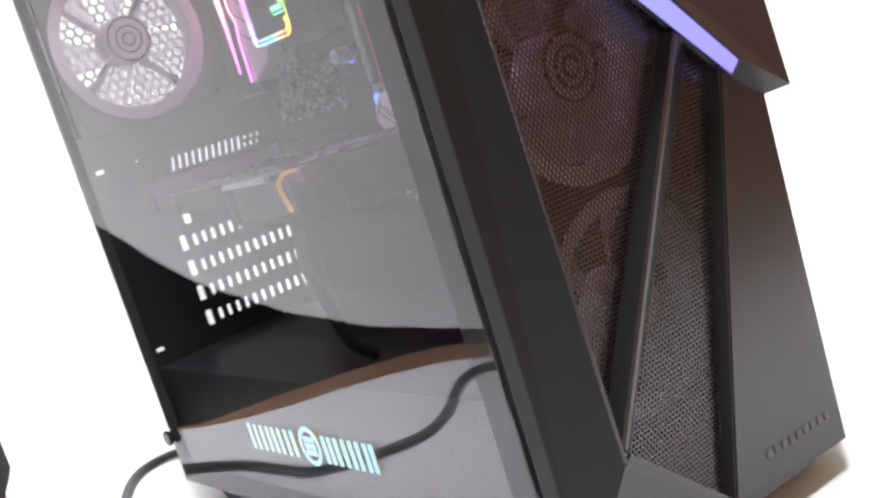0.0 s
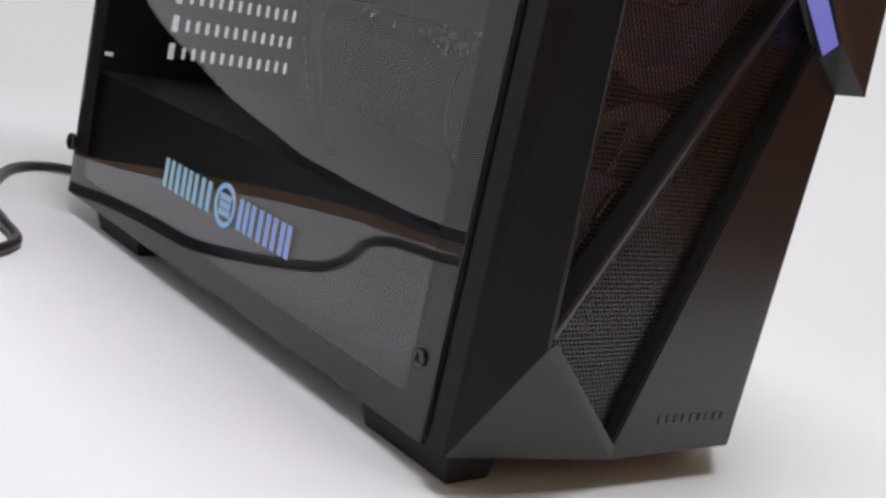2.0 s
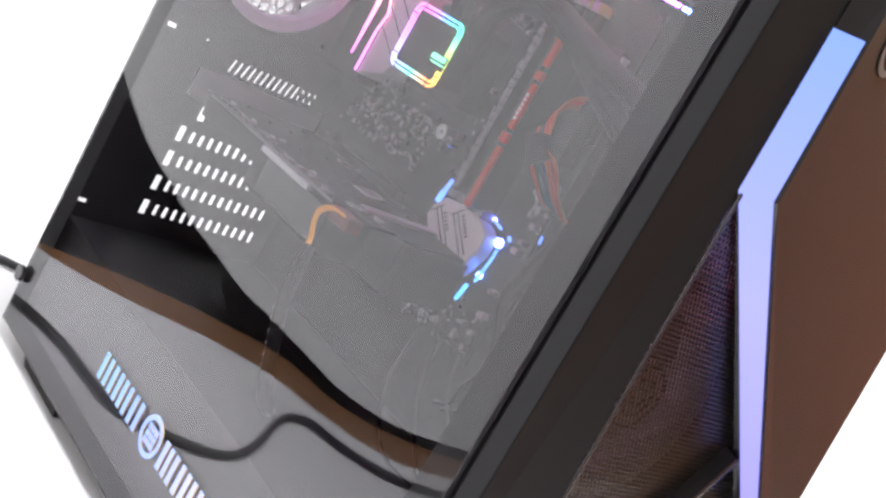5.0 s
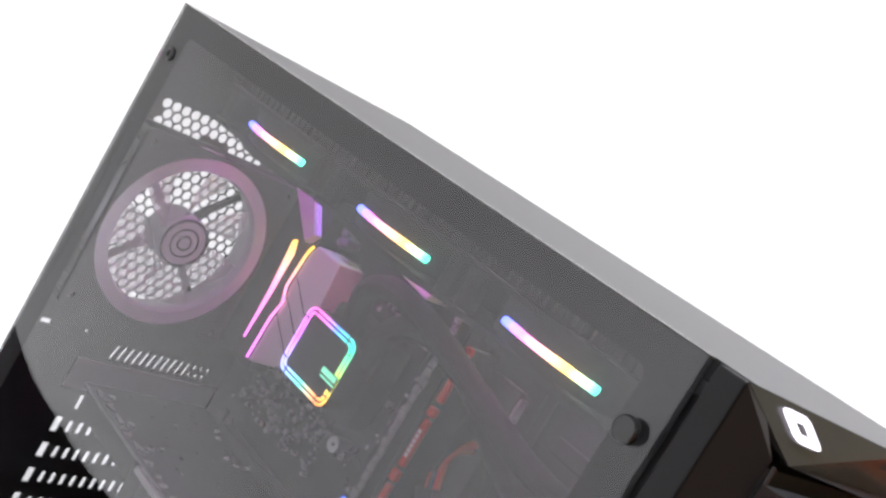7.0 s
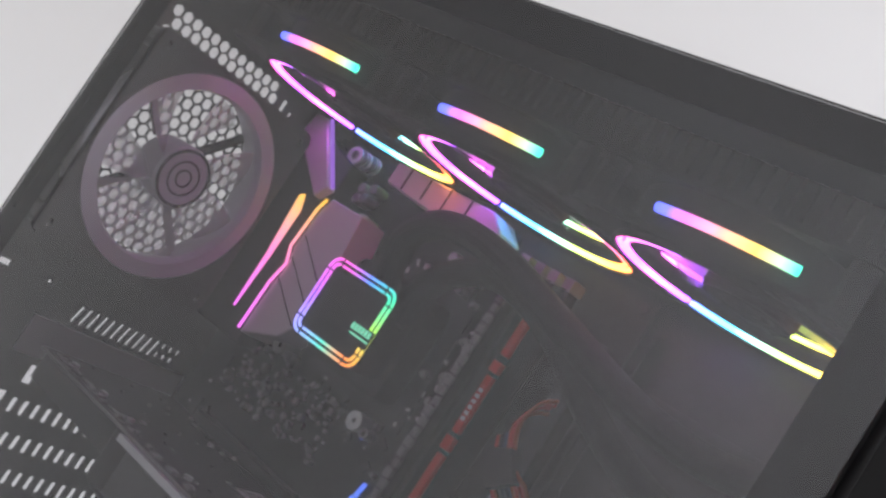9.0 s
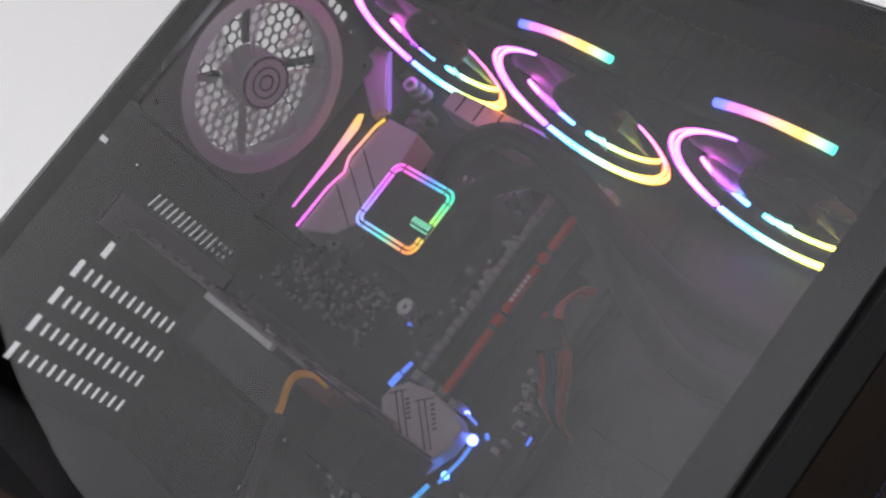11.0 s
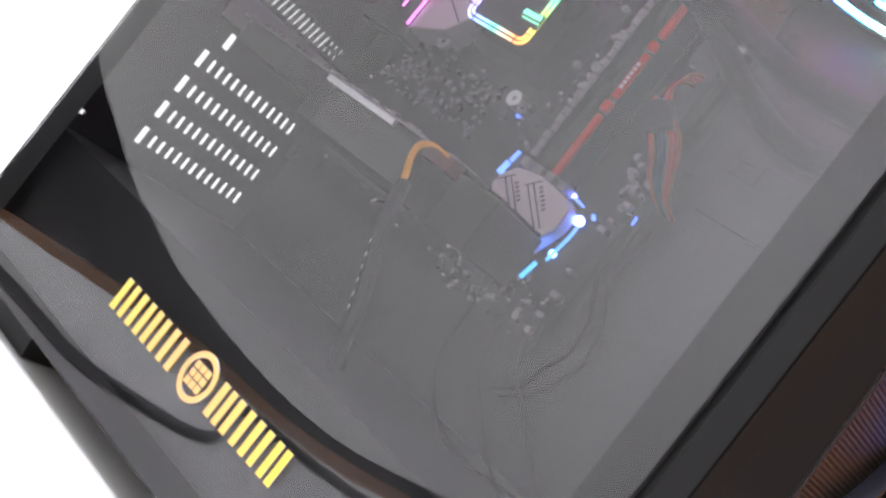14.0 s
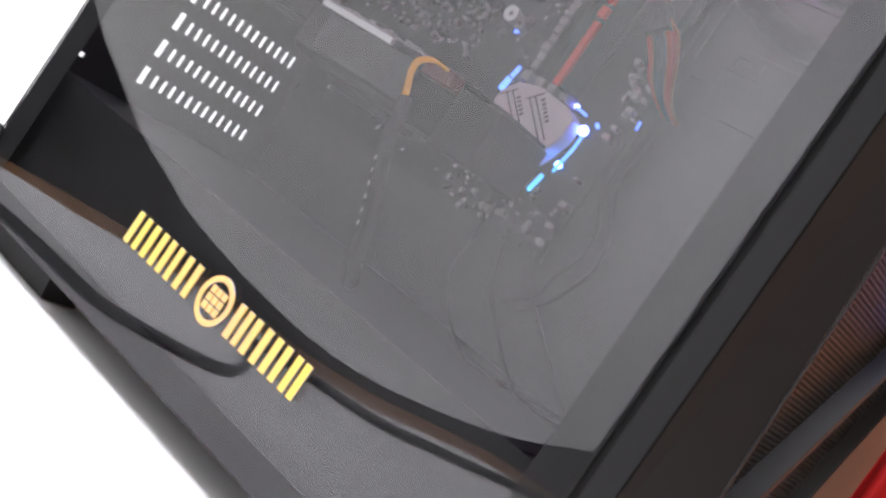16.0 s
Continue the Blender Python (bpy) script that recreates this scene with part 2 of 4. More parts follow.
def disc(bm, r, w0, w1, centre, axis, steps=24):
    pts = [(r * math.cos(2 * math.pi * k / steps), r * math.sin(2 * math.pi * k / steps)) for k in range(steps)]
    i = {"x": (1, 2), "y": (0, 2), "z": (0, 1)}[axis]
    w = "xyz".index(axis)
    return prism(bm, [(centre[i[0]] + p, centre[i[1]] + q) for p, q in pts], centre[w] + w0, centre[w] + w1, axis)


def smooth_path(pts, n=12):
    out = []
    p = [Vector(q) for q in pts]
    p = [2 * p[0] - p[1]] + p + [2 * p[-1] - p[-2]]
    for i in range(1, len(p) - 2):
        for k in range(n):
            t = k / n
            a, b, c, d = p[i - 1:i + 3]
            out.append(0.5 * ((2 * b) + (c - a) * t + (2 * a - 5 * b + 4 * c - d) * t * t + (3 * b - a - 3 * c + d) * t ** 3))
    out.append(p[-2])
    return out


def tube(bm, pts, r, sides=10, n=12):
    path = smooth_path(pts, n) if n else [Vector(q) for q in pts]
    rings, up = [], Vector((0.31, 0.2, 0.93))
    for i, q in enumerate(path):
        d = (path[min(i + 1, len(path) - 1)] - path[max(i - 1, 0)]).normalized()
        u = (up - d * up.dot(d)).normalized()
        v = d.cross(u)
        up = u
        rings.append([bm.verts.new(q + r * (math.cos(2 * math.pi * k / sides) * u + math.sin(2 * math.pi * k / sides) * v)) for k in range(sides)])
    for a, b in zip(rings, rings[1:]):
        for k in range(sides):
            bm.faces.new((a[k], a[(k + 1) % sides], b[(k + 1) % sides], b[k]))
    bm.faces.new(rings[0][::-1])
    bm.faces.new(rings[-1])
    return bm


def inside(p, poly):
    hit = False
    for (x0, y0), (x1, y1) in zip(poly, poly[1:] + poly[:1]):
        if (y0 > p[1]) != (y1 > p[1]) and p[0] < (x1 - x0) * (p[1] - y0) / (y1 - y0) + x0:
            hit = not hit
    return hit


def plate(bm, outer, holes, put, thick):
    """A sheet with real holes: put(u, v, w) gives the place of a point of the outline at depth w."""
    from mathutils.geometry import delaunay_2d_cdt
    verts, edges = [], []
    for loop in [outer] + holes:
        n = len(verts)
        verts += [Vector(p) for p in loop]
        edges += [(n + i, n + (i + 1) % len(loop)) for i in range(len(loop))]
    vs, es, fs, ov, oe, of = delaunay_2d_cdt(verts, edges, [], 1, 1e-7)
    boxes = [(min(p[0] for p in h), max(p[0] for p in h), min(p[1] for p in h), max(p[1] for p in h), h) for h in holes]
    keep = []
    for f in fs:
        c = sum((vs[i] for i in f), Vector((0, 0))) / len(f)
        if inside(c, outer) and not any(a < c[0] < b and d < c[1] < e and inside(c, h) for a, b, d, e, h in boxes):
            keep.append(f)
    lo = [bm.verts.new(put(v[0], v[1], 0.0)) for v in vs]
    hi = [bm.verts.new(put(v[0], v[1], thick)) for v in vs]
    count = {}
    for f in keep:
        bm.faces.new([lo[i] for i in f])
        bm.faces.new([hi[i] for i in reversed(f)])
        for i, j in zip(f, list(f[1:]) + [f[0]]):
            key = (min(i, j), max(i, j))
            count[key] = count.get(key, 0) + 1
    for (i, j), k in count.items():
        if k == 1:
            bm.faces.new((lo[i], lo[j], hi[j], hi[i]))
    loose = [v for v in bm.verts if not v.link_faces]
    bmesh.ops.delete(bm, geom=loose, context="VERTS")
    return bm


def ngon(cx, cy, r, n, turn=0.0):
    return [(cx + r * math.cos(2 * math.pi * k / n + turn), cy + r * math.sin(2 * math.pi * k / n + turn)) for k in range(n)]


def rect(x0, x1, y0, y1):
    return [(x0, y0), (x1, y0), (x1, y1), (x0, y1)]


def rounded(x0, x1, y0, y1, r, n=5):
    out = []
    for cx, cy, a in ((x1 - r, y1 - r, 0), (x0 + r, y1 - r, 90), (x0 + r, y0 + r, 180), (x1 - r, y0 + r, 270)):
        out += [(cx + r * math.cos(radians(a + 90 * k / n)), cy + r * math.sin(radians(a + 90 * k / n))) for k in range(n + 1)]
    return out


# ---- the room and the desk ----
def setting(name, bm, mat, label, category):
    return tagged(obj(name, bm, mat), label, category, kind="structure")


setting("floor", boxed(-3.4, 1.8, -3.2, 1.4, -0.80, -0.75), WOOD, "brown wooden floor of the room below the desk", "floor")
setting("wall_west", boxed(-3.52, -3.4, -3.2, 1.4, -0.75, 1.75), WALL, "plain pale painted wall beside the desk", "wall")
setting("wall_north", boxed(-3.52, 1.92, 1.4, 1.52, -0.75, 1.75), OLIVE, "olive painted wall behind the backdrop", "wall")
setting("wall_east", boxed(1.8, 1.92, -3.2, 1.4, -0.75, 1.75), OLIVE, "olive painted wall facing the computer's front", "wall")
setting("wainscot_north", boxed(0.30, 1.78, 1.37, 1.399, -0.75, 0.82), REDWOOD, "red-brown wooden wall panelling beside the backdrop", "panelling")
setting("wainscot_east", boxed(1.77, 1.799, -3.2, 1.369, -0.75, 0.82), REDWOOD, "red-brown wooden wall panelling facing the computer", "panelling")
setting("wall_south", boxed(-3.52, 1.92, -3.32, -3.2, -0.75, 1.75), DIMWALL, "plain dull grey painted wall behind the camera", "wall")
setting("ceiling", boxed(-3.52, 1.92, -3.32, 1.52, 1.75, 1.85), CEIL, "plain grey-white painted ceiling", "ceiling")

desk = thing("desk", "brown wooden desk under the white backdrop sheet", "desk")
part("desk_top", boxed(-2.4, 1.45, -0.95, 1.1, -0.031, -0.001, 0.002), WOOD, desk)
for dx in (-2.3, 1.3):
    for dy in (-0.9, 1.0):
        part("leg", boxed(dx, dx + 0.06, dy, dy + 0.06, -0.75, -0.0315), WOOD, desk)


def backdrop():
    """White paper: a flat sheet with a wavy near edge that sweeps up round the back and one side of the computer."""
    near = smooth_path([(-0.62, -0.03, 0), (-0.35, -0.055, 0), (-0.19, -0.09, 0), (-0.12, -0.145, 0), (-0.07, -0.215, 0), (-0.02, -0.26, 0), (0.04, -0.285, 0), (0.10, -0.33, 0), (0.128, -0.43, 0), (0.17, -0.50, 0), (0.3, -0.56, 0), (0.5, -0.59, 0), (0.66, -0.60, 0), (0.74, -0.60, 0)], 8)
    bm = bmesh.new()

    def sheet(rows):
        rows = [[bm.verts.new(c) for c in row] for row in rows]
        for a, b in zip(rows, rows[1:]):
            for i in range(len(a) - 1):
                bm.faces.new((a[i], b[i], b[i + 1], a[i + 1]))
    z = -0.0004
    sheet([[(p.x, p.y + (0.0 - p.y) * k / 4, z) for k in range(5)] for p in near])
    sheet([[(0.10 + 0.64 * k / 5, 1.08 * q / 4, z - (0.0003 if q else 0)) for k in range(6)] for q in range(5)])
    prof = [(0.72 * k / 4, z) for k in range(5)] + [(0.72 + 0.5 * math.sin(radians(e)), 0.5 - 0.5 * math.cos(radians(e)) + z) for e in range(6, 91, 6)] + [(1.22, h) for h in (0.8, 1.2, 1.6)]
    rows = [[(0.10 + r * math.cos(radians(a)), r * math.sin(radians(a)) * 0.9, h) for r, h in prof] for a in range(180, 89, -5)]
    rows += [[(0.10 + k / 4 * (0.28 - 0.13 * max(0, r - 0.5) / 0.72), r * 0.9, h - (0.0003 if k == 4 else 0)) for r, h in prof] for k in range(1, 5)]
    sheet(rows)
    bmesh.ops.remove_doubles(bm, verts=bm.verts[:], dist=1e-4)
    bmesh.ops.recalc_face_normals(bm, faces=bm.faces[:])
    ob = obj("backdrop", bm, PAPER, smooth=True)
    return tagged(ob, "seamless white paper backdrop sweeping up behind the computer", "backdrop", kind="structure")


backdrop()

# a low dark strip and pale screen, added on the desk for the reflections
DARK_STRIP = [(-0.365, -0.036, 0.315), (-0.30, -0.058, 0.26), (-0.215, -0.090, 0.195), (-0.190, -0.108, 0.163), (-0.177, -0.138, 0.127), (-0.164, -0.170, 0.100), (-0.147, -0.200, 0.074), (-0.128, -0.230, 0.055), (-0.106, -0.257, 0.037), (-0.083, -0.283, 0.026), (-0.05, -0.304, 0.017), (0.02, -0.325, 0.011), (0.068, -0.385, 0.009), (0.115, -0.52, 0.020), (0.19, -0.575, 0.062), (0.28, -0.61, 0.115), (0.40, -0.64, 0.17)]


def added_dark_strip():
    """A low curved dark strip, added for the reflection, rising to both ends."""
    bm, rows = bmesh.new(), []
    for p in smooth_path(DARK_STRIP, 8):
        rows.append([bm.verts.new((p.x, p.y, -0.0009)), bm.verts.new((p.x, p.y, p.z * 0.5)), bm.verts.new((p.x, p.y, p.z))])
    for a, b in zip(rows, rows[1:]):
        for i in range(2):
            bm.faces.new((a[i], b[i], b[i + 1], a[i + 1]))
    bmesh.ops.solidify(bm, geom=bm.faces[:], thickness=0.002)
    return tagged(obj("added_dark_strip", bm, CLOTH, smooth=True), "curved dark strip added on the desk to darken the glass's reflection", "card")


def screen():
    """An added pale reflector: flat behind the dark strip, then rising in one long curve."""
    focus = Vector((0.62, 0.38, 0))
    bm, rows = bmesh.new(), []
    for p in smooth_path(DARK_STRIP, 6):
        d = Vector((p.x, p.y, 0)) - focus
        d.normalize()
        row = []
        for k in range(17):
            s = 0.012 + 1.6 * k / 16
            row.append(bm.verts.new((p.x + d.x * s, p.y + d.y * s, 0.0005 + 1.70 * max(0, (s - 0.2) / 1.4) ** 1.8)))
        rows.append(row)
    for a, b in zip(rows, rows[1:]):
        for i in range(16):
            bm.faces.new((a[i], b[i], b[i + 1], a[i + 1]))
    bmesh.ops.recalc_face_normals(bm, faces=bm.faces[:])
    return tagged(obj("added_reflector", bm, PAPER, smooth=True), "large curved white reflector added for the glass's pale reflection", "screen")


added_dark_strip()
screen()

red = thing("red_curtain", "bright red fabric curtain hanging beside the backdrop", "curtain")
bm = bmesh.new()
rows = [[bm.verts.new((0.225 + 0.42 * k / 60, 1.22 + 0.018 * math.sin(k * 0.9) * (0.6 + 0.4 * math.sin(k * 0.21)), z)) for z in (-0.74, 0.2, 0.78)] for k in range(61)]
for a, b in zip(rows, rows[1:]):
    for i in range(2):
        bm.faces.new((a[i], b[i], b[i + 1], a[i + 1]))
bmesh.ops.solidify(bm, geom=bm.faces[:], thickness=0.003)
part("fabric", bm, REDCLOTH, red, smooth=True)
part("curtain_rod", tube(bmesh.new(), [(0.2, 1.22, 0.792), (0.7, 1.22, 0.792)], 0.01, 10, 0), STEEL, red)

# ---- the computer case ----
case = thing("computer_case", "black mid-tower computer case with smoked glass side and angular mesh front", "computer case")


def rear_panel():
    holes = []
    fy, fz = 0.0663, 0.3365
    p = 0.0072
    for i in range(-9, 10):
        for j in range(-9, 10):
            u, v = fy + p * (i + 0.5 * (j % 2)), fz + p * 0.866 * j
            if math.hypot(u - fy, v - fz) < 0.0545:
                holes.append(ngon(u, v, p * 0.5, 6, radians(30)))
    for j in range(3):
        for i in range(12):
            u, v = 0.0225 + p * (i + 0.5 * (j % 2)), 0.4115 - p * 0.866 * j
            if math.hypot(u - fy, v - fz) > 0.0635 and u < 0.106:
                holes.append(ngon(u, v, p * 0.5, 6, radians(30)))
    holes.append(rect(0.0095, 0.0135, 0.397, 0.416))
    holes += [rect(0.113, 0.1165, 0.389, 0.409), rect(0.121, 0.1235, 0.388, 0.396), rect(0.121, 0.1235, 0.399, 0.405)]
    for i in range(14):
        u = 0.0735 + 0.0058 * i
        if i < 11:
            holes.append([(u, 0.2395), (u + 0.0022, 0.2395), (u + 0.0045, 0.2495), (u + 0.0023, 0.2495)])
        else:
            holes += [rect(u, u + 0.002, 0.240, 0.243), rect(u + 0.002, u + 0.004, 0.246, 0.249)]
    holes += [rect(0.014, 0.0205, 0.1155, 0.1185), rect(0.0165, 0.0235, 0.253, 0.2562), rect(0.048, 0.0505, 0.254, 0.2555), rect(0.0690, 0.0750, 0.1985, 0.2095)]
    for k in range(4):
        z = 0.1247 + 0.0201 * k
        holes.append(rect(0.0603, 0.0657, z - 0.0055, z + 0.0062))
        for i in range(12):
            u = 0.0709 + 0.00786 * i
            holes.append(rounded(u, u + 0.0036, z - 0.0045, z + 0.0045, 0.0012, 2))
    return plate(bmesh.new(), rect(0.005, 0.2, 0.02, 0.462), holes, lambda u, v, w: (0.001 + w, u, v), 0.0014)


part("rear_panel", rear_panel(), STEEL, case, "black steel rear panel with hexagonal vents and slot covers")
tray_holes = [rounded(0.260, 0.2785, 0.2, 0.302, 0.006), rounded(0.2585, 0.2675, 0.310, 0.40, 0.004), rounded(0.05, 0.12, 0.42, 0.435, 0.004), rounded(0.17, 0.23, 0.42, 0.435, 0.004)]
part("motherboard_tray", plate(bmesh.new(), rect(0.01, 0.408, 0.106, 0.458), tray_holes, lambda u, v, w: (u, 0.168 + w, v), 0.0012), STEEL, case, "black steel tray with cable openings")
for x0, x1, z0, z1 in ((0.272, 0.345, 0.3635, 0.374), (0.2795, 0.345, 0.2865, 0.3275)):
    part("raised_plate", boxed(x0, x1, 0.1664, 0.1678, z0, z1, 0.0006), STEEL, case)
# black discs put on the tray in place of the shade inside small holes
for u, v in ((0.3005, 0.3785), (0.3105, 0.3785), (0.2985, 0.3477), (0.2997, 0.336), (0.31, 0.3355)):
    part("hole_disc", disc(bmesh.new(), 0.0019, -0.0004, 0, (u, 0.1679, v), "y", 10), RUBBER, case)
bracket = part("bracket", plate(bmesh.new(), rounded(0.2795, 0.2993, 0.3135, 0.3242, 0.001), [rounded(0.2830, 0.2958, 0.3155, 0.3222, 0.001)], lambda u, v, w: (u, 0.1648 + w, v), 0.0014), RUBBER, case)
part("screw", disc(bmesh.new(), 0.0018, -0.001, 0, (0.2894, 0.1662, 0.3189), "y", 12), RUBBER, bracket)
part("side_panel", boxed(0.002, 0.418, 0.2005, 0.2045, 0.0175, 0.4695, 0.001), STEEL, case)
part("bottom_panel", boxed(0.003, 0.418, 0.006, 0.2, 0.0165, 0.0195), STEEL, case)
part("inner_front_wall", plate(bmesh.new(), rect(0.006, 0.199, 0.108, 0.46), [rounded(0.041, 0.159, 0.06, 0.42, 0.004)], lambda u, v, w: (0.4085 + w, u, v), 0.0014), STEEL, case)
part("power_supply_cover", boxed(0.004, 0.383, 0.012, 0.198, 0.1035, 0.105), STEEL, case, "black steel cover over the power supply")
part("cover_side", boxed(0.004, 0.407, 0.0105, 0.012, 0.02, 0.105), STEEL, case)
part("top_panel", prism(bmesh.new(), [(0.001, 0.0052), (0.431, 0.0052), (0.4492, 0.1), (0.431, 0.1995), (0.001, 0.1995)], 0.4625, 0.4703, "z"), STEEL, case)
part("rail", boxed(0.002, 0.42, 0.0046, 0.0105, 0.4565, 0.462), STEEL, case)
part("front_rail", boxed(0.402, 0.42, 0.0062, 0.0105, 0.02, 0.456), STEEL, case)

for fx, s in ((0.425, -1), (0.03, 1)):
    for fy in (0.008, 0.158):
        a, b = sorted((fx, fx + s * 0.07))
        lo = [(a + 0.006, fy + 0.004, 0.0001), (b - 0.002, fy + 0.004, 0.0001), (b - 0.002, fy + 0.028, 0.0001), (a + 0.006, fy + 0.028, 0.0001)]
        hi = [(a, fy, 0.0162), (b, fy, 0.0162), (b, fy + 0.034, 0.0162), (a, fy + 0.034, 0.0162)]
        part("foot", loft(bmesh.new(), lo, hi), RUBBER, case)

# glass side
glass = part("glass_panel", boxed(0.0, 0.4142, 0.0, 0.004, 0.0165, 0.4705, 0.0006), GLASS, case, "smoked tempered glass side panel")
glass.visible_shadow = False
part("glass_border", plate(bmesh.new(), rect(0.0005, 0.4137, 0.017, 0.47), [rounded(0.021, 0.3950, 0.033, 0.4545, 0.004)], lambda u, v, w: (u, 0.0034 + w, v), 0.0003), BORDER, glass, "black painted border on the glass")
for sx, sz, r in ((0.4025, 0.0523, 0.0042), (0.4035, 0.4335, 0.0052), (0.0135, 0.4405, 0.0042), (0.002, 0.0530, 0.0060)):
    bm = turned(bmesh.new(), [(0, -0.0006), (r * 0.4, -0.0006), (r * 0.45, -0.0012), (r * 0.75, -0.0016), (r, -0.0010), (r, -0.0002), (0, -0.0002)] if r < 0.005 else
                [(0, -0.0048), (r * 0.85, -0.0048), (r, -0.0042), (r, -0.002), (r * 0.7, -0.0015), (r * 0.7, -0.0002), (0, -0.0002)], (sx, 0, sz), "y", 24)
    part("thumb_screw", bm, GLOSS, glass, "black thumb screw", smooth=False)

# foil word mark: plain bars and an oval badge
for x0, x1 in ((0.1412, 0.1455), (0.1490, 0.1530), (0.1568, 0.1612), (0.1648, 0.1690), (0.1722, 0.1764), (0.1798, 0.1838), (0.1882, 0.1924), (0.1962, 0.2005),
               (0.2330, 0.2372), (0.2398, 0.2436), (0.2464, 0.2506), (0.2546, 0.2588), (0.2622, 0.2664), (0.2694, 0.2734), (0.2772, 0.2812), (0.2834, 0.2874)):
    part("bar", boxed(x0, x1, -0.0006, -0.0001, 0.0590, 0.0765), FOIL, glass)
oval = [(0.2176 + 0.0118 * math.cos(a), 0.0682 + 0.0126 * math.sin(a)) for a in np.linspace(0, 2 * math.pi, 40, endpoint=False)]
inner = [(0.2176 + 0.0088 * math.cos(a), 0.0682 + 0.0096 * math.sin(a)) for a in np.linspace(0, 2 * math.pi, 40, endpoint=False)]
part("oval_badge", plate(bmesh.new(), oval, [inner], lambda u, v, w: (u, -0.0006 + w, v), 0.0005), FOIL, glass)
for i in range(3):
    for j in range(3):
        u, v = 0.2176 + 0.0043 * (i - 1), 0.0682 + 0.0043 * (j - 1)
        part("badge_dot", boxed(u - 0.0018, u + 0.0018, -0.0006, -0.0001, v - 0.0018, v + 0.0018), FOIL, glass)

# front
front = part("front_frame", plate(bmesh.new(), rect(0.006, 0.199, 0.02, 0.4615), [rounded(0.036, 0.164, 0.052, 0.42, 0.004)], lambda u, v, w: (0.4185 + w, u, v), 0.007), RUBBER, case)
part("side_strip", boxed(0.4182, 0.4302, 0.0003, 0.0057, 0.017, 0.4698, 0.0008), CHAMFER, front)
A, B, T, C = (0.4306, 0.0, 0.018), (0.4555, 0.019, 0.075), (0.4437, 0.0168, 0.4515), (0.4306, 0.0, 0.4695)
part("left_cheek", loft(bmesh.new(), [A, B, T, C], [(0.4306, 0.012, 0.018), (0.4455, 0.0215, 0.075), (0.437, 0.0215, 0.4515), (0.4306, 0.012, 0.4695)]), CHAMFER, front)


part("cheek_edge", tube(bmesh.new(), [(0.4557, 0.0195, 0.0765), (0.4457, 0.0170, 0.4500)], 0.0008, 8, 0), PLASTIC, front)


def mirrored(p):
    return (p[0], 0.2 - p[1], p[2])


part("right_cheek", loft(bmesh.new(), [mirrored(p) for p in (A, (0.456, 0.031, 0.02), (0.456, 0.031, 0.4515), C)], [(0.4306, 0.188, 0.018), (0.437, 0.175, 0.02), (0.437, 0.175, 0.4515), (0.437, 0.188, 0.4695)]), CHAMFER, front)
L, V = (0.4562, 0.0235, 0.0785), (0.449, 0.0875, 0.0225)
part("lower_facet", loft(bmesh.new(), [A, B, L, V, (0.449, 0.0875, 0.0155)], [(0.4276, 0.006, 0.018), (0.437, 0.02, 0.07), (0.437, 0.0245, 0.072), (0.437, 0.0875, 0.021), (0.437, 0.0875, 0.0155)]), PLASTIC, front)
PL0, PL1 = (0.4490, 0.0872, 0.0225), (0.4585, 0.1488, 0.2350)
part("lower_right_panel", loft(bmesh.new(), [PL0, (0.4555, 0.1695, 0.0175), (0.459, 0.169, 0.2), (0.459, 0.169, 0.235), PL1], [(0.438, 0.0872, 0.0225), (0.438, 0.1695, 0.0175), (0.438, 0.169, 0.2), (0.438, 0.169, 0.235), (0.438, 0.1488, 0.2350)]), PLASTIC, front)
part("panel_groove", loft(bmesh.new(), [(0.4484, 0.0868, 0.0230), (0.4579, 0.1484, 0.2350), (0.4579, 0.1474, 0.2350), (0.4484, 0.0858, 0.0236)], [(0.4385, 0.0868, 0.0230), (0.4385, 0.1484, 0.2350), (0.4385, 0.1474, 0.2350), (0.4385, 0.0858, 0.0236)]), RUBBER, front, "black groove wall beside the mesh")
part("bottom_edge", loft(bmesh.new(), [(0.449, 0.0875, 0.0155), (0.4555, 0.1695, 0.0172), (0.4555, 0.1695, 0.0174), (0.449, 0.0875, 0.0224)], [(0.43, 0.0875, 0.0155), (0.43, 0.1695, 0.0155), (0.43, 0.1695, 0.0174), (0.43, 0.0875, 0.0224)]), PLASTIC, front)
RIDGE = ((0.4540, 0.0228, 0.0810), (0.4582, 0.1185, 0.2405))
bm = bmesh.new()
loft(bm, [(0.4400, 0.0200, 0.0835), (0.4534, 0.0214, 0.0824), RIDGE[0], (0.4536, 0.0246, 0.0795), (0.4440, 0.0335, 0.0728), (0.4390, 0.0335, 0.0728)], [(0.4440, 0.1170, 0.2440), (0.4576, 0.1174, 0.2416), RIDGE[1], (0.4578, 0.1202, 0.2393), (0.4495, 0.1350, 0.2338), (0.4440, 0.1350, 0.2338)])
part("mesh_bar", bm, PLASTIC, front, "slanting black bar across the mesh")


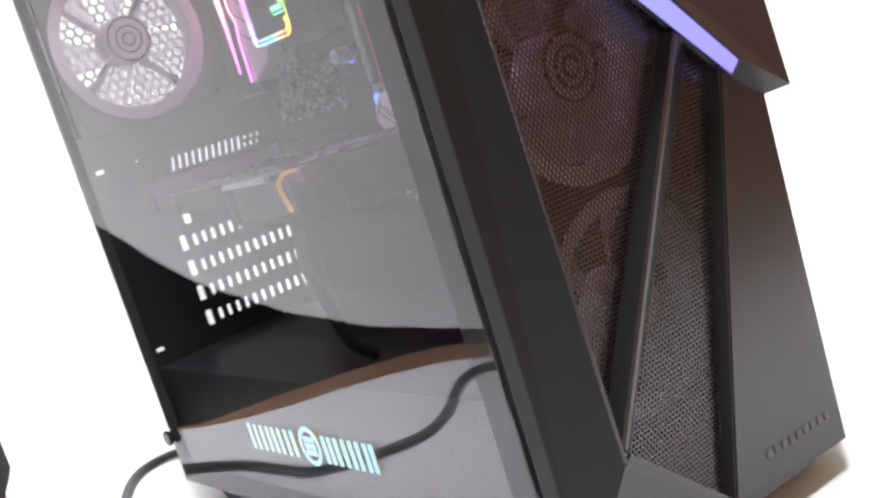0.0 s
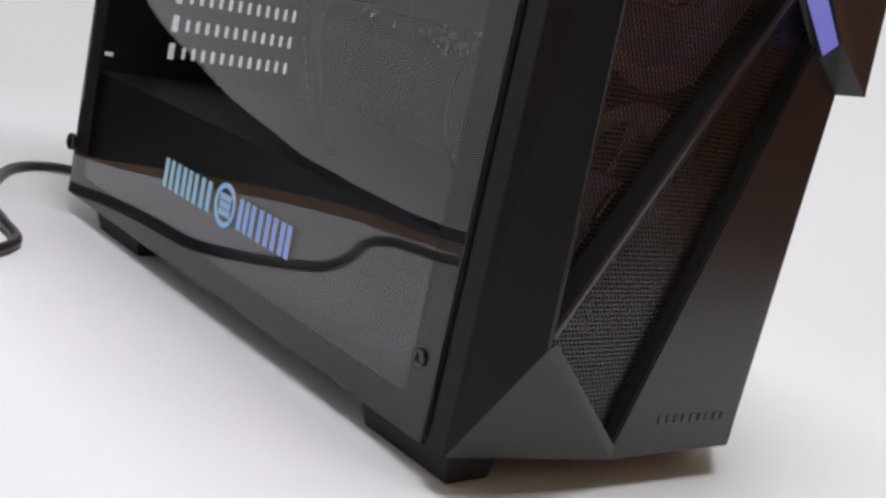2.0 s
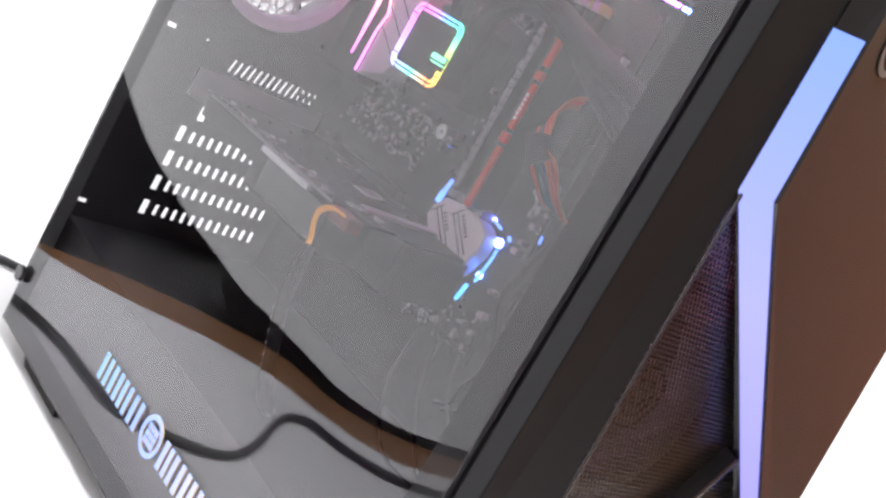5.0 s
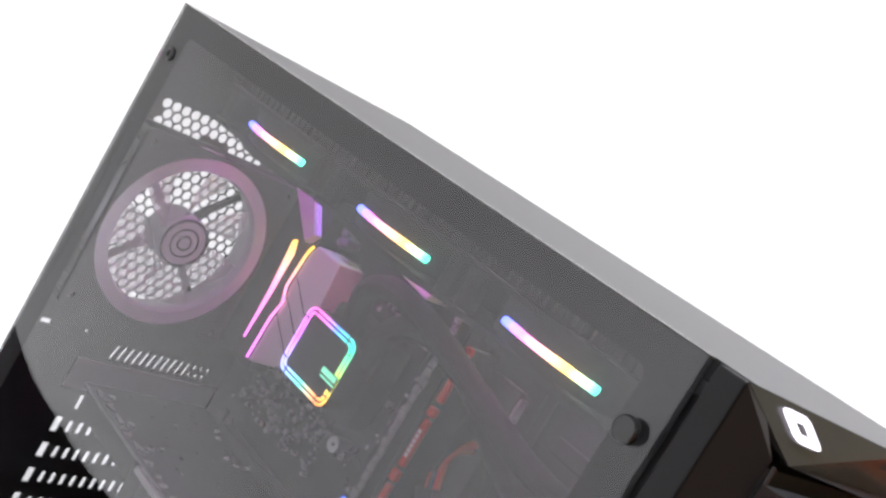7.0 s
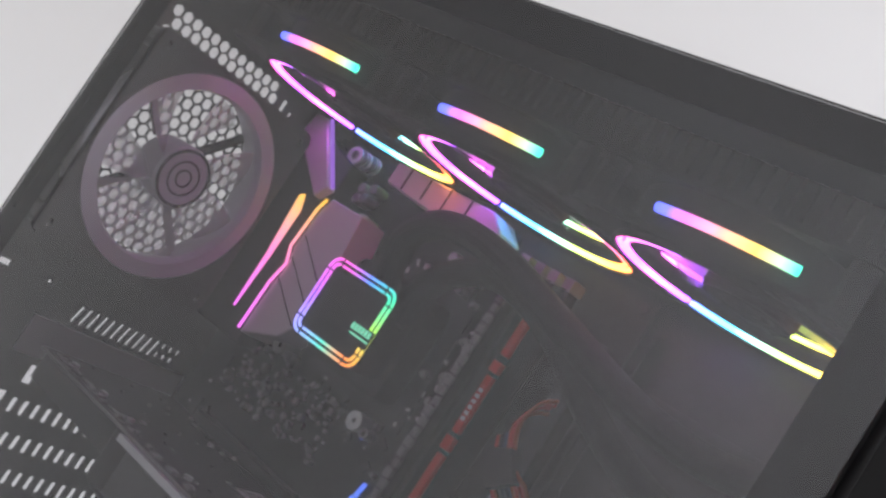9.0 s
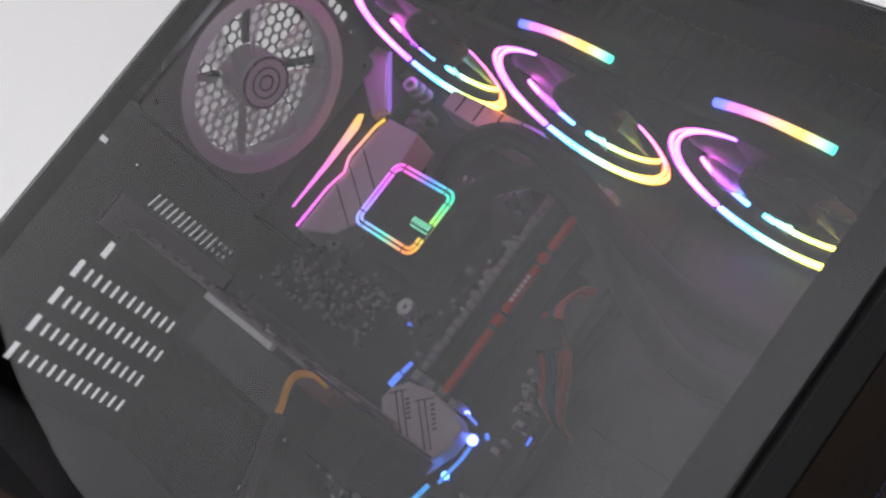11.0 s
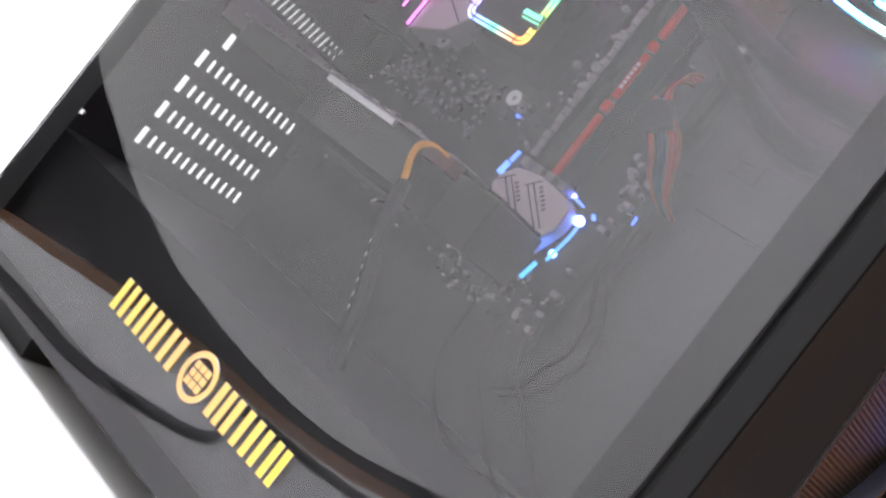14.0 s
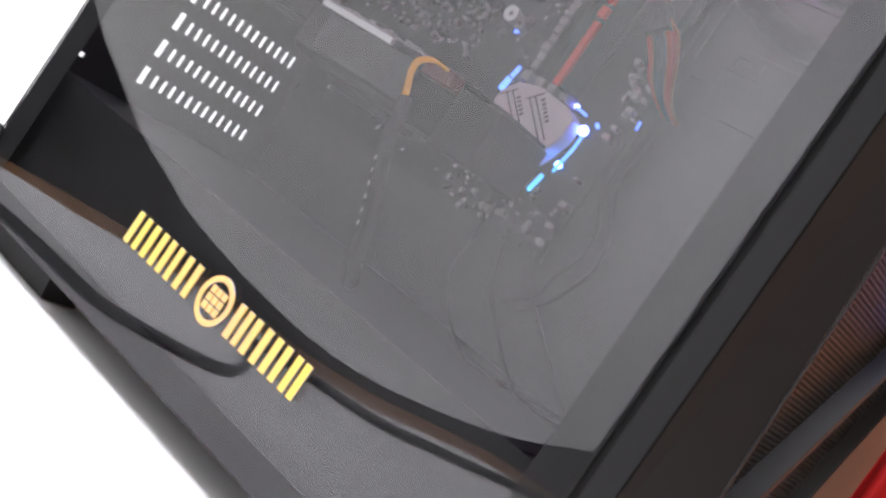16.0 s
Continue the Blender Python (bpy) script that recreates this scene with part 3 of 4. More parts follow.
def front_mesh():
    area = [(0.0205, 0.082), (0.0245, 0.0775), (0.0780, 0.0305), (0.0858, 0.0262), (0.1440, 0.226), (0.115, 0.262), (0.0205, 0.352)]
    p, holes = 0.0025, []
    for j in range(150):
        for i in range(60):
            u, v = 0.0225 + p * (i + 0.5 * (j % 2)), 0.031 + p * 0.866 * j
            h = ngon(u, v, p * 0.45, 6, radians(30))
            if all(inside(q, area) for q in h):
                holes.append(h)
    return plate(bmesh.new(), area, holes, lambda u, v, w: (0.4420 + (0.0022 + 0.0063 * (u - 0.02) / 0.125) * min(v - 0.025, 0.19) / 0.19 + w, u, v), 0.0008)


tagged(part("mesh_grille", front_mesh(), MESH, front, "black perforated mesh grille"), kind="stuff")
SHIELD_BACK = [(0.446, 0.0155, 0.4435), (0.446, 0.0165, 0.348), (0.456, 0.149, 0.2115), (0.458, 0.169, 0.1985), (0.446, 0.169, 0.4435)]
SHIELD_FRONT = [(0.457, 0.0215, 0.4435), (0.4615, 0.0220, 0.3505), (0.4705, 0.142, 0.2215), (0.4710, 0.174, 0.2005), (0.457, 0.172, 0.4435)]
part("shield", loft(bmesh.new(), SHIELD_FRONT, SHIELD_BACK), PLASTIC, front, "glossy black angular front shield")


def band():
    bm = bmesh.new()
    b, f = [Vector(p) for p in SHIELD_BACK], [Vector(p) for p in SHIELD_FRONT]
    k = 0.71
    rows = [(b[0].lerp(b[1], 1 - k), f[0].lerp(f[1], 1 - k)), (b[1], f[1]), (b[2], f[2])]
    n = [Vector((-0.2, -1, 0)).normalized() * 0.0012] * 2 + [Vector((0, -0.7, -0.7)) * 0.0012]
    n[1] = Vector((-0.1, -0.9, -0.4)).normalized() * 0.0012
    prev = None
    for (p, q), m, a in zip(rows, n, (0.03, 0.10, 0.36)):
        cur = [bm.verts.new(v) for v in (p.lerp(q, a), p.lerp(q, a) + m, p.lerp(q, 0.89) + m, p.lerp(q, 0.89))]
        if prev:
            for i in range(4):
                bm.faces.new((prev[i], prev[(i + 1) % 4], cur[(i + 1) % 4], cur[i]))
        else:
            bm.faces.new(cur)
        prev = cur
    bm.faces.new(prev[::-1])
    return bm


part("light_band", band(), FRONT_GLOW, front, "glowing blue-violet light band along the shield")
part("top_facet", loft(bmesh.new(), [(0.4305, 0.0005, 0.4702), (0.4495, 0.1, 0.4702), (0.4305, 0.1995, 0.4702), (0.4435, 0.17, 0.4512), (0.4555, 0.1, 0.4512), (0.4435, 0.031, 0.4512)],
                       [(0.4265, 0.0015, 0.4640), (0.4300, 0.1, 0.4640), (0.4265, 0.1985, 0.4640), (0.4300, 0.17, 0.4475), (0.4300, 0.1, 0.4475), (0.4300, 0.031, 0.4475)]), PLASTIC, front)


part("top_bridge", boxed(0.4262, 0.4400, 0.020, 0.180, 0.4290, 0.4470), RUBBER, front)


def facet_ring():
    """The power button's rounded ring on the sloping top facet."""
    o = Vector((0.4391, 0.0325, 0.4635))
    u = (Vector((0.4495, 0.1, 0)) - Vector((0.4305, 0, 0))).normalized()
    n = (Vector((0.4435, 0.031, 0.4512)) - Vector((0.4305, 0.0005, 0.4702))).cross(u)
    n = n.normalized() * (1 if n.x > 0 else -1)
    v = n.cross(u)
    side, slant = 0.0080 * u, 0.0066 * u - 0.0046 * v
    outer, hole = rounded(-1, 1, -1, 1, 0.45), rounded(-0.42, 0.42, -0.38, 0.38, 0.1)
    return plate(bmesh.new(), outer, [hole], lambda a, b, w: o + a * side + b * slant + (w + 0.0006) * n, 0.0009)



part("power_button", facet_ring(), POWER_GLOW, front, "white glowing power button ring")
badge = [(0.0395 + 0.0085 * math.cos(a), 0.4225 + 0.0125 * math.sin(a)) for a in np.linspace(0, 2 * math.pi, 36, endpoint=False)]
hole = [(0.0395 + 0.0062 * math.cos(a), 0.4225 + 0.0098 * math.sin(a)) for a in np.linspace(0, 2 * math.pi, 36, endpoint=False)]


def on_shield(u, v, w):
    f = (0.4435 - v) / (0.4435 - 0.2005)
    return (0.457 + 0.0138 * f + 0.0002 + w, u, v)


part("oval_badge", plate(bmesh.new(), badge, [hole], on_shield, 0.0004), GREYPRINT, front)
for i in range(2):
    for j in range(3):
        part("badge_dot", plate(bmesh.new(), rect(0.0362 + 0.0036 * i, 0.0392 + 0.0036 * i, 0.4165 + 0.0042 * j, 0.42 + 0.0042 * j), [], on_shield, 0.0004), GREYPRINT, front)
for i, w in enumerate((0.0045, 0.0012, 0.0035, 0.0037, 0.0045, 0.004, 0.0012, 0.0035, 0.0035)):
    y = 0.1125 + 0.0056 * i
    xx = 0.449 + 0.0065 * (y - 0.0875) / 0.082
    part("print_bar", boxed(xx + 0.0005, xx + 0.0009, y, y + w, 0.0322, 0.0364), DARKPRINT, front)

# ---- fans ----
def fan(name, label, group, ring_mat, axis_pose, blade_mat, lit=None, inner=0.051, hub=0.0205):
    """A 120 mm fan about its own axis z, 25 mm deep."""
    f = thing(name, label, "fan", group)
    bm = bmesh.new()
    plate(bm, rounded(-0.06, 0.06, -0.06, 0.06, 0.006), [ngon(0, 0, 0.0575, 48)] + [ngon(sx * 0.0525, sy * 0.0525, 0.0022, 10) for sx in (-1, 1) for sy in (-1, 1)], lambda u, v, w: (u, v, -0.0125 + w), 0.003)
    plate(bm, rounded(-0.06, 0.06, -0.06, 0.06, 0.006), [ngon(0, 0, 0.0575, 48)] + [ngon(sx * 0.0525, sy * 0.0525, 0.0022, 10) for sx in (-1, 1) for sy in (-1, 1)], lambda u, v, w: (u, v, 0.0095 + w), 0.003)
    for a in range(4):
        c, s = math.cos(radians(45 + 90 * a)), math.sin(radians(45 + 90 * a))
        disc(bm, 0.0055, -0.0095, 0.0095, (c * 0.0742, s * 0.0742, 0), "z", 10)
    part("frame", bm, RUBBER, f)
    part("duct_ring", turned(bmesh.new(), [(inner + 0.0015, -0.0125), (0.0578, -0.0122), (0.0578, 0.0122), (0.0525, 0.0125), (0.051, 0.008), (inner, -0.008)], (0, 0, 0), "z", 64), ring_mat, f, smooth=False)
    part("hub", turned(bmesh.new(), [(0, -0.012), (hub * 0.93, -0.012), (hub, -0.01), (hub, 0.01), (0, 0.01)], (0, 0, 0), "z", 40), ring_mat, f)
    for r0, r1 in ((0.86, 0.95), (0.52, 0.58), (0.24, 0.30)):
        part("hub_ring", turned(bmesh.new(), [(hub * r0, -0.0124), (hub * r1, -0.0124), (hub * r1, -0.0119), (hub * r0, -0.0119)], (0, 0, 0), "z", 40), RUBBER, f)
    bm = bmesh.new()
    grid = [[None] * 5 for _ in range(9)]
    for i in range(9):
        for k in range(5):
            r = hub - 0.0005 + (inner - hub) * i / 8
            a = radians(-20 + 38 * k / 4 + 14 * i / 8)
            grid[i][k] = bm.verts.new((r * math.cos(a), r * math.sin(a), -0.008 + 0.016 * k / 4 - 0.002 * math.sin(math.pi * k / 4)))
    for i in range(8):
        for k in range(4):
            bm.faces.new((grid[i][k], grid[i + 1][k], grid[i + 1][k + 1], grid[i][k + 1]))
    bmesh.ops.solidify(bm, geom=bm.faces[:], thickness=0.001)
    blade = part("blade", bm, blade_mat, f, smooth=True)
    for n in range(1, 7):
        b2 = new("blade", blade.data)
        b2.parent, b2.rotation_euler = f, (0, 0, 2 * math.pi * n / 7)
    for a in (45, 135, 225, 315):
        c, s = math.cos(radians(a)), math.sin(radians(a))
        part("strut", tube(bmesh.new(), [(c * 0.018, s * 0.018, 0.0112), (c * 0.053, s * 0.053, 0.0112)], 0.0027, 6, 0), RUBBER, f)
    if lit:
        for r, z, arcs in ((0.0536, -0.0133, ((-25, 137.5), (140, 262))), (0.0568, -0.0133, ((-25, 137.5), (140, 268))), (0.0503, -0.0040, ((48, 116), (126, 171)))):
            for a0, a1 in arcs:
                pts = [(r * math.cos(radians(a0 + (a1 - a0) * q / 30)), r * math.sin(radians(a0 + (a1 - a0) * q / 30)), z) for q in range(31)]
                part("light_ring", tube(bmesh.new(), pts, 0.0012, 6, 0), RING_GLOW, f, "rainbow-coloured light ring")
        pts = [(0.0038 + 0.030 * q / 8, -0.0575 + 0.0035 * (q / 8) ** 2, -0.0015) for q in range(-8, 9)]
        part("light_strip", tube(bmesh.new(), pts, 0.0021, 8, 0), STRIP_GLOW, f, "rainbow-coloured light strip on the frame")
        part("lip", turned(bmesh.new(), [(0.0581, -0.0125), (0.0598, -0.0125), (0.0598, -0.0152), (0.0581, -0.0152)], (0, 0, 0), "z", 48), RUBBER, f)
    f.matrix_world = axis_pose
    return f


BLADE = glass_material("frosted_fan_blade", BLADE_TINT, 0.7, 1.1)
VEIL = material("milky_fan_blade", (0.72, 0.69, 0.75), 0.5, grain=0.04)
VEIL.node_tree.nodes["Principled BSDF"].inputs["Alpha"].default_value = 0.52
fan("rear_fan", "translucent white case fan on the rear vent", "", PALE, pose(0.0185, 0.0625, 0.3390, 0, -90, 0), VEIL, inner=0.0475, hub=0.0172)
for z in (0.119, 0.239, 0.359):
    fan("front_fan", "translucent white case fan behind the front mesh", "front fans", PALE, pose(0.3955, 0.1, z, 0, -90, 0), VEIL, inner=0.0475, hub=0.0185)
for fx in (0.084, 0.2045, 0.3245):
    fan("radiator_fan", "black fan with rainbow light ring under the radiator", "radiator fans", RUBBER, pose(fx - 0.0038, 0.1015, 0.4300), BLADE, lit=True)

# ---- inside the case ----
rng = random.Random(7)

radiator = thing("radiator", "black aluminium radiator mounted under the case top", "radiator")
part("core", boxed(0.030, 0.380, 0.046, 0.163, 0.4430, 0.4590), RUBBER, radiator)
for k in range(58):
    part("fin", boxed(0.034 + 0.006 * k, 0.0347 + 0.006 * k, 0.0435, 0.046, 0.4435, 0.4585), RUBBER, radiator)
part("end_tank", boxed(0.012, 0.030, 0.046, 0.163, 0.4430, 0.4590, 0.003), PLASTIC, radiator)
part("end_tank", boxed(0.380, 0.402, 0.046, 0.163, 0.4430, 0.4590, 0.003), PLASTIC, radiator)

board = thing("motherboard", "black motherboard with pale heatsinks and blue lights", "motherboard")
part("circuit_board", boxed(0.012, 0.256, 0.1600, 0.1618, 0.168, 0.412), PCB, board)


def inlay(name, pts, y0, y1, mat, parent, label="", bevel=0.0008):
    bm = prism(bmesh.new(), pts, y0, y1, "y")
    bmesh.ops.bevel(bm, geom=bm.edges[:], offset=bevel, segments=1, affect="EDGES")
    return part(name, bm, mat, parent, label)


# cover over the rear ports: two pale slabs with lit edges
cover = inlay("port_cover", [(0.006, 0.276), (0.050, 0.276), (0.050, 0.398), (0.006, 0.410)], 0.142, 0.159, DARKCHIP, board, "dark cover over the rear ports")
inlay("lit_edge", [(0.0386, 0.2935), (0.0393, 0.2935), (0.0414, 0.329), (0.0420, 0.3595), (0.0380, 0.369), (0.0345, 0.3670), (0.0382, 0.329)], 0.1338, 0.1352, COVER_GLOW, board, "magenta to orange lit edge", 0.0002)
slab = inlay("pale_slab", [(0.053, 0.2835), (0.080, 0.2935), (0.0925, 0.310), (0.088, 0.353), (0.085, 0.3748), (0.0575, 0.3748), (0.0545, 0.366), (0.0525, 0.340), (0.0575, 0.330), (0.0542, 0.316)], 0.1355, 0.1585, HEATSINK, board, "pale grey heatsink slab")
bm = tube(bmesh.new(), [(0.0520, 0.1345, 0.285), (0.0528, 0.1345, 0.316), (0.0560, 0.1345, 0.3299), (0.0512, 0.1345, 0.340), (0.0532, 0.1345, 0.3655), (0.0557, 0.1345, 0.3728)], 0.0009, 6, 0)
part("lit_seam", bm, COVER_GLOW, board)
for k in range(3):
    z = 0.309 + 0.014 * k
    part("seam", tube(bmesh.new(), [(0.0560, 0.1353, z + 0.012), (0.0860 - 0.001 * k, 0.1353, z - 0.006)], 0.0004, 4, 0), RUBBER, slab)
inlay("pale_slab", [(0.0044, 0.399), (0.0443, 0.3705), (0.0505, 0.3790), (0.0180, 0.4144), (0.0080, 0.4144)], 0.1345, 0.1415, HEATSINK, board)
part("lit_seam", tube(bmesh.new(), [(0.0512, 0.1375, 0.3800), (0.0190, 0.1375, 0.4152)], 0.0013, 6, 0), PURPLE_SEAM, board)
top_sink = inlay("top_heatsink", [(0.084, 0.3985), (0.164, 0.3920), (0.170, 0.4030), (0.160, 0.4115), (0.084, 0.4115)], 0.137, 0.1595, HEATSINK, board)
for k in range(4):
    part("slit", boxed(0.096 + 0.016 * k, 0.0972 + 0.016 * k, 0.1366, 0.1369, 0.3985, 0.4110), RUBBER, top_sink)

# chipset heatsink
chip = inlay("chipset_heatsink", [(0.174, 0.2327), (0.1752, 0.2403), (0.1826, 0.2492), (0.2005, 0.2528), (0.2215, 0.2497), (0.2290, 0.2455), (0.2290, 0.2330), (0.2215, 0.2150), (0.210, 0.208), (0.195, 0.210)], 0.147, 0.1595, HEATSINK, board, "pale grey angular chipset heatsink")
for x, z in ((0.1795, 0.2405), (0.1830, 0.2425), (0.1955, 0.2440), (0.1985, 0.2462)):
    part("groove", tube(bmesh.new(), [(x, 0.1469, z), (x + 0.0225, 0.1469, z - 0.0192)], 0.0005, 4, 0), RUBBER, chip)
for x, z in ((0.1765, 0.2370), (0.1942, 0.2425)):
    part("groove", tube(bmesh.new(), [(x, 0.1469, z), (x + 0.0085, 0.1469, z + 0.0078)], 0.0004, 4, 0), RUBBER, chip)
for x, z, n in ((0.1890, 0.2418, 5), (0.2046, 0.2475, 6)):
    for k in range(n):
        u, v = x + 0.0021 * k, z - 0.0019 * k
        part("print_bar", prism(bmesh.new(), [(u - 0.0013, v - 0.0014), (u - 0.0003, v - 0.0023), (u + 0.0013, v - 0.0004), (u + 0.0003, v + 0.0005)], 0.1466, 0.1469, "y"), GREYPRINT, chip)

# lights beside the chipset
for x, z, r in ((0.2312, 0.2443, 0.0030), (0.2305, 0.2204, 0.0021), (0.2187, 0.2545, 0.0012)):
    part("light", disc(bmesh.new(), r, -0.0015, 0.0, (x, 0.1596, z), "y", 14), BOARD_GLOW, board, "bright blue light")
for pts, r in (([(0.2333, 0.2406), (0.2332, 0.2328), (0.2303, 0.2152)], 0.0010), ([(0.2260, 0.2108), (0.2235, 0.1988)], 0.0016), ([(0.2365, 0.2515), (0.2390, 0.2495)], 0.0012),
               ([(0.1660, 0.2410), (0.1672, 0.2500)], 0.0020), ([(0.1676, 0.2510), (0.1690, 0.2590)], 0.0014), ([(0.1760, 0.2528), (0.1970, 0.2562)], 0.0006), ([(0.2190, 0.2540), (0.2280, 0.2525)], 0.0008),
               ([(0.2600, 0.2590), (0.2595, 0.2640)], 0.0009), ([(0.150, 0.2760), (0.153, 0.2772)], 0.0012)):
    part("light_bar", tube(bmesh.new(), [(u, 0.1580, v) for u, v in pts], r, 6, 0), BOARD_DIM, board)
for x, z, w in ((0.2491, 0.247, 0.004), (0.2502, 0.2535, 0.003), (0.2518, 0.2661, 0.0035), (0.2488, 0.2177, 0.0025), (0.2510, 0.2021, 0.004)):
    inlay("white_socket", [(x - w * 0.7, z - w * 0.45), (x + w * 0.7, z - w * 0.45), (x + w * 0.7, z + w * 0.45), (x - w * 0.7, z + w * 0.45)], 0.1535, 0.1599, PALECHIP, board, "", 0.0003)

# small components
def shared(name, bm, mat):
    me = bpy.data.meshes.new(name)
    bmesh.ops.recalc_face_normals(bm, faces=bm.faces[:])
    bm.to_mesh(me)
    bm.free()
    me.materials.append(mat)
    return me


cap = shared("capacitor", turned(bmesh.new(), [(0, -0.0060), (0.0020, -0.0060), (0.0024, -0.0055), (0.0024, 0), (0, 0)], (0, 0, 0), "y", 12), CHIP)
choke = shared("choke", boxed(-0.0021, 0.0021, -0.0034, 0, -0.0019, 0.0019, 0.0005), PALECHIP)
small = shared("resistor", boxed(-0.0015, 0.0015, -0.0016, 0, -0.0008, 0.0008), PALECHIP)
dark = shared("regulator", boxed(-0.0035, 0.0035, -0.0022, 0, -0.0035, 0.0035), DARKCHIP)
for (x0, x1, z0, z1, n, kinds) in ((0.042, 0.130, 0.247, 0.283, 150, (cap, small, choke, small)), (0.092, 0.15, 0.36, 0.378, 16, (cap, choke, small)), (0.155, 0.172, 0.262, 0.375, 26, (small, small, dark, cap)),
                                   (0.173, 0.183, 0.30, 0.365, 44, (small, cap, choke, small)), (0.165, 0.252, 0.170, 0.202, 150, (small, dark, small, cap, dark, dark)), (0.236, 0.254, 0.262, 0.300, 22, (small, choke, cap)),
                                   (0.10, 0.165, 0.26, 0.30, 22, (small, dark)), (0.04, 0.16, 0.17, 0.2, 20, (small, dark)), (0.020, 0.05, 0.2, 0.27, 14, (small, dark))):
    for _ in range(n):
        o = new("component", rng.choice(kinds))
        o.parent = board
        o.location = (rng.uniform(x0, x1), 0.1600, rng.uniform(z0, z1))
        o.rotation_euler = (0, rng.choice((0, math.pi / 2, 0.6, -0.5)), 0)
        o.scale = (rng.uniform(0.45, 1.05), rng.uniform(0.5, 1.0), rng.uniform(0.45, 1.05))
for k in range(5):
    part("coil", turned(bmesh.new(), [(0.0030, 0), (0.0056, 0), (0.0056, 0.0011), (0.0030, 0.0011)], (0.0445 + 0.0022 * k, 0.1440 + 0.0022 * k, 0.4040), "y", 16), CHIP if k % 2 else SILVER, board, "wound wire coil")
for x, z in ((0.0590, 0.3900), (0.0640, 0.3850), (0.0675, 0.3925), (0.0590, 0.3830)):
    part("capacitor", turned(bmesh.new(), [(0, -0.0110), (0.0026, -0.0110), (0.0031, -0.0104), (0.0031, 0), (0, 0)], (x, 0.1598, z), "y", 14), CHIP, board)
for x, z in ((0.1455, 0.3745), (0.1500, 0.3790), (0.1560, 0.3730), (0.1420, 0.3815), (0.1610, 0.3780)):
    part("capacitor", turned(bmesh.new(), [(0, -0.0090), (0.0028, -0.0090), (0.0033, -0.0084), (0.0033, 0), (0, 0)], (x, 0.1598, z), "y", 14), SILVER, board)
for x in (0.1845, 0.195, 0.2045, 0.2145):
    slot = part("memory_slot", boxed(x - 0.0013, x + 0.0013, 0.150, 0.1598, 0.258, 0.398, 0.0006), DARKCHIP, board)
    for z in (0.2545, 0.3985):
        part("latch", boxed(x - 0.0028, x + 0.0028, 0.147, 0.1597, z - 0.003, z + 0.003), CHIP, slot)
for z in (0.228, 0.19, 0.215):
    part("card_slot", boxed(0.045, 0.135, 0.150, 0.1598, z - 0.0035, z + 0.0035, 0.0005), DARKCHIP, board)
for x, z in ((0.149, 0.2825), (0.1498, 0.3728), (0.075, 0.29), (0.075, 0.372)):
    m = part("mounting_screw", turned(bmesh.new(), [(0.0016, 0), (0.0052, 0), (0.0052, 0.001), (0.0046, 0.0130), (0.0016, 0.0130)], (x, 0.1465, z), "y", 20), SILVER, board, "round silver mounting screw")
    part("screw_core", disc(bmesh.new(), 0.0016, 0.0006, 0.013, (x, 0.1465, z), "y", 10), DARKCHIP, m)
    part("spring", turned(bmesh.new(), [(0.0014, 0), (0.003, 0), (0.003, 0.008), (0.0014, 0.008)], (x + 0.007, 0.150, z - 0.003), "y", 12), CHIP, board)
for x, z in ((0.017, 0.405), (0.165, 0.407), (0.25, 0.407), (0.017, 0.174), (0.25, 0.174)):
    part("board_screw", disc(bmesh.new(), 0.003, -0.0015, 0, (x, 0.1598, z), "y", 12), DARKCHIP, board)
part("power_socket", boxed(0.238, 0.250, 0.147, 0.1598, 0.305, 0.357, 0.0006), DARKCHIP, board)
part("port_block", boxed(0.226, 0.2455, 0.1535, 0.1598, 0.353, 0.382, 0.0006), DARKCHIP, board)
part("port_edge", boxed(0.2462, 0.2482, 0.1535, 0.1598, 0.349, 0.379, 0.0004), CHIP, board)
part("socket_plate", boxed(0.090, 0.168, 0.1585, 0.1598, 0.288, 0.368), DARKCHIP, board)

# memory
for x in (0.2145,):
    ram = thing("memory_module", "red metal memory module standing in its slot", "memory module")
    for z0, z1, w, y in ((0.2555, 0.2975, 0.0022, 0.1330), (0.3000, 0.3070, 0.0027, 0.1322), (0.3095, 0.3405, 0.0022, 0.1330), (0.3427, 0.3485, 0.0027, 0.1322), (0.3520, 0.3880, 0.0022, 0.1330)):
        ridge = part("heat_spreader", boxed(x - w, x + w, y, 0.1362, z0, z1, 0.0005), REDM, ram, "red aluminium ridge")
        if 0.305 < z0 < 0.32:
            for k in range(6):
                part("print_bar", boxed(x - 0.0012, x + 0.0012, 0.1326, 0.1329, 0.3160 + 0.0031 * k, 0.3181 + 0.0031 * k), WHITEPRINT, ridge)
    part("module_body", boxed(x - 0.0018, x + 0.0018, 0.1364, 0.1498, 0.2560, 0.3880), DARKCHIP, ram)

grey_ram = thing("memory_module", "dark grey memory module with a pale ridged edge", "memory module")
part("module_body", boxed(0.1868, 0.1904, 0.1440, 0.1498, 0.2575, 0.3960), DARKCHIP, grey_ram)
for k in range(23):
    z = 0.2590 + 0.0060 * k
    part("ridge", boxed(0.1866 - 0.0006 * (k % 3), 0.1906 + 0.0004 * (k % 2), 0.1418 + 0.0006 * (k % 2), 0.1439, z, z + 0.0052, 0.0004), CHIP, grey_ram)

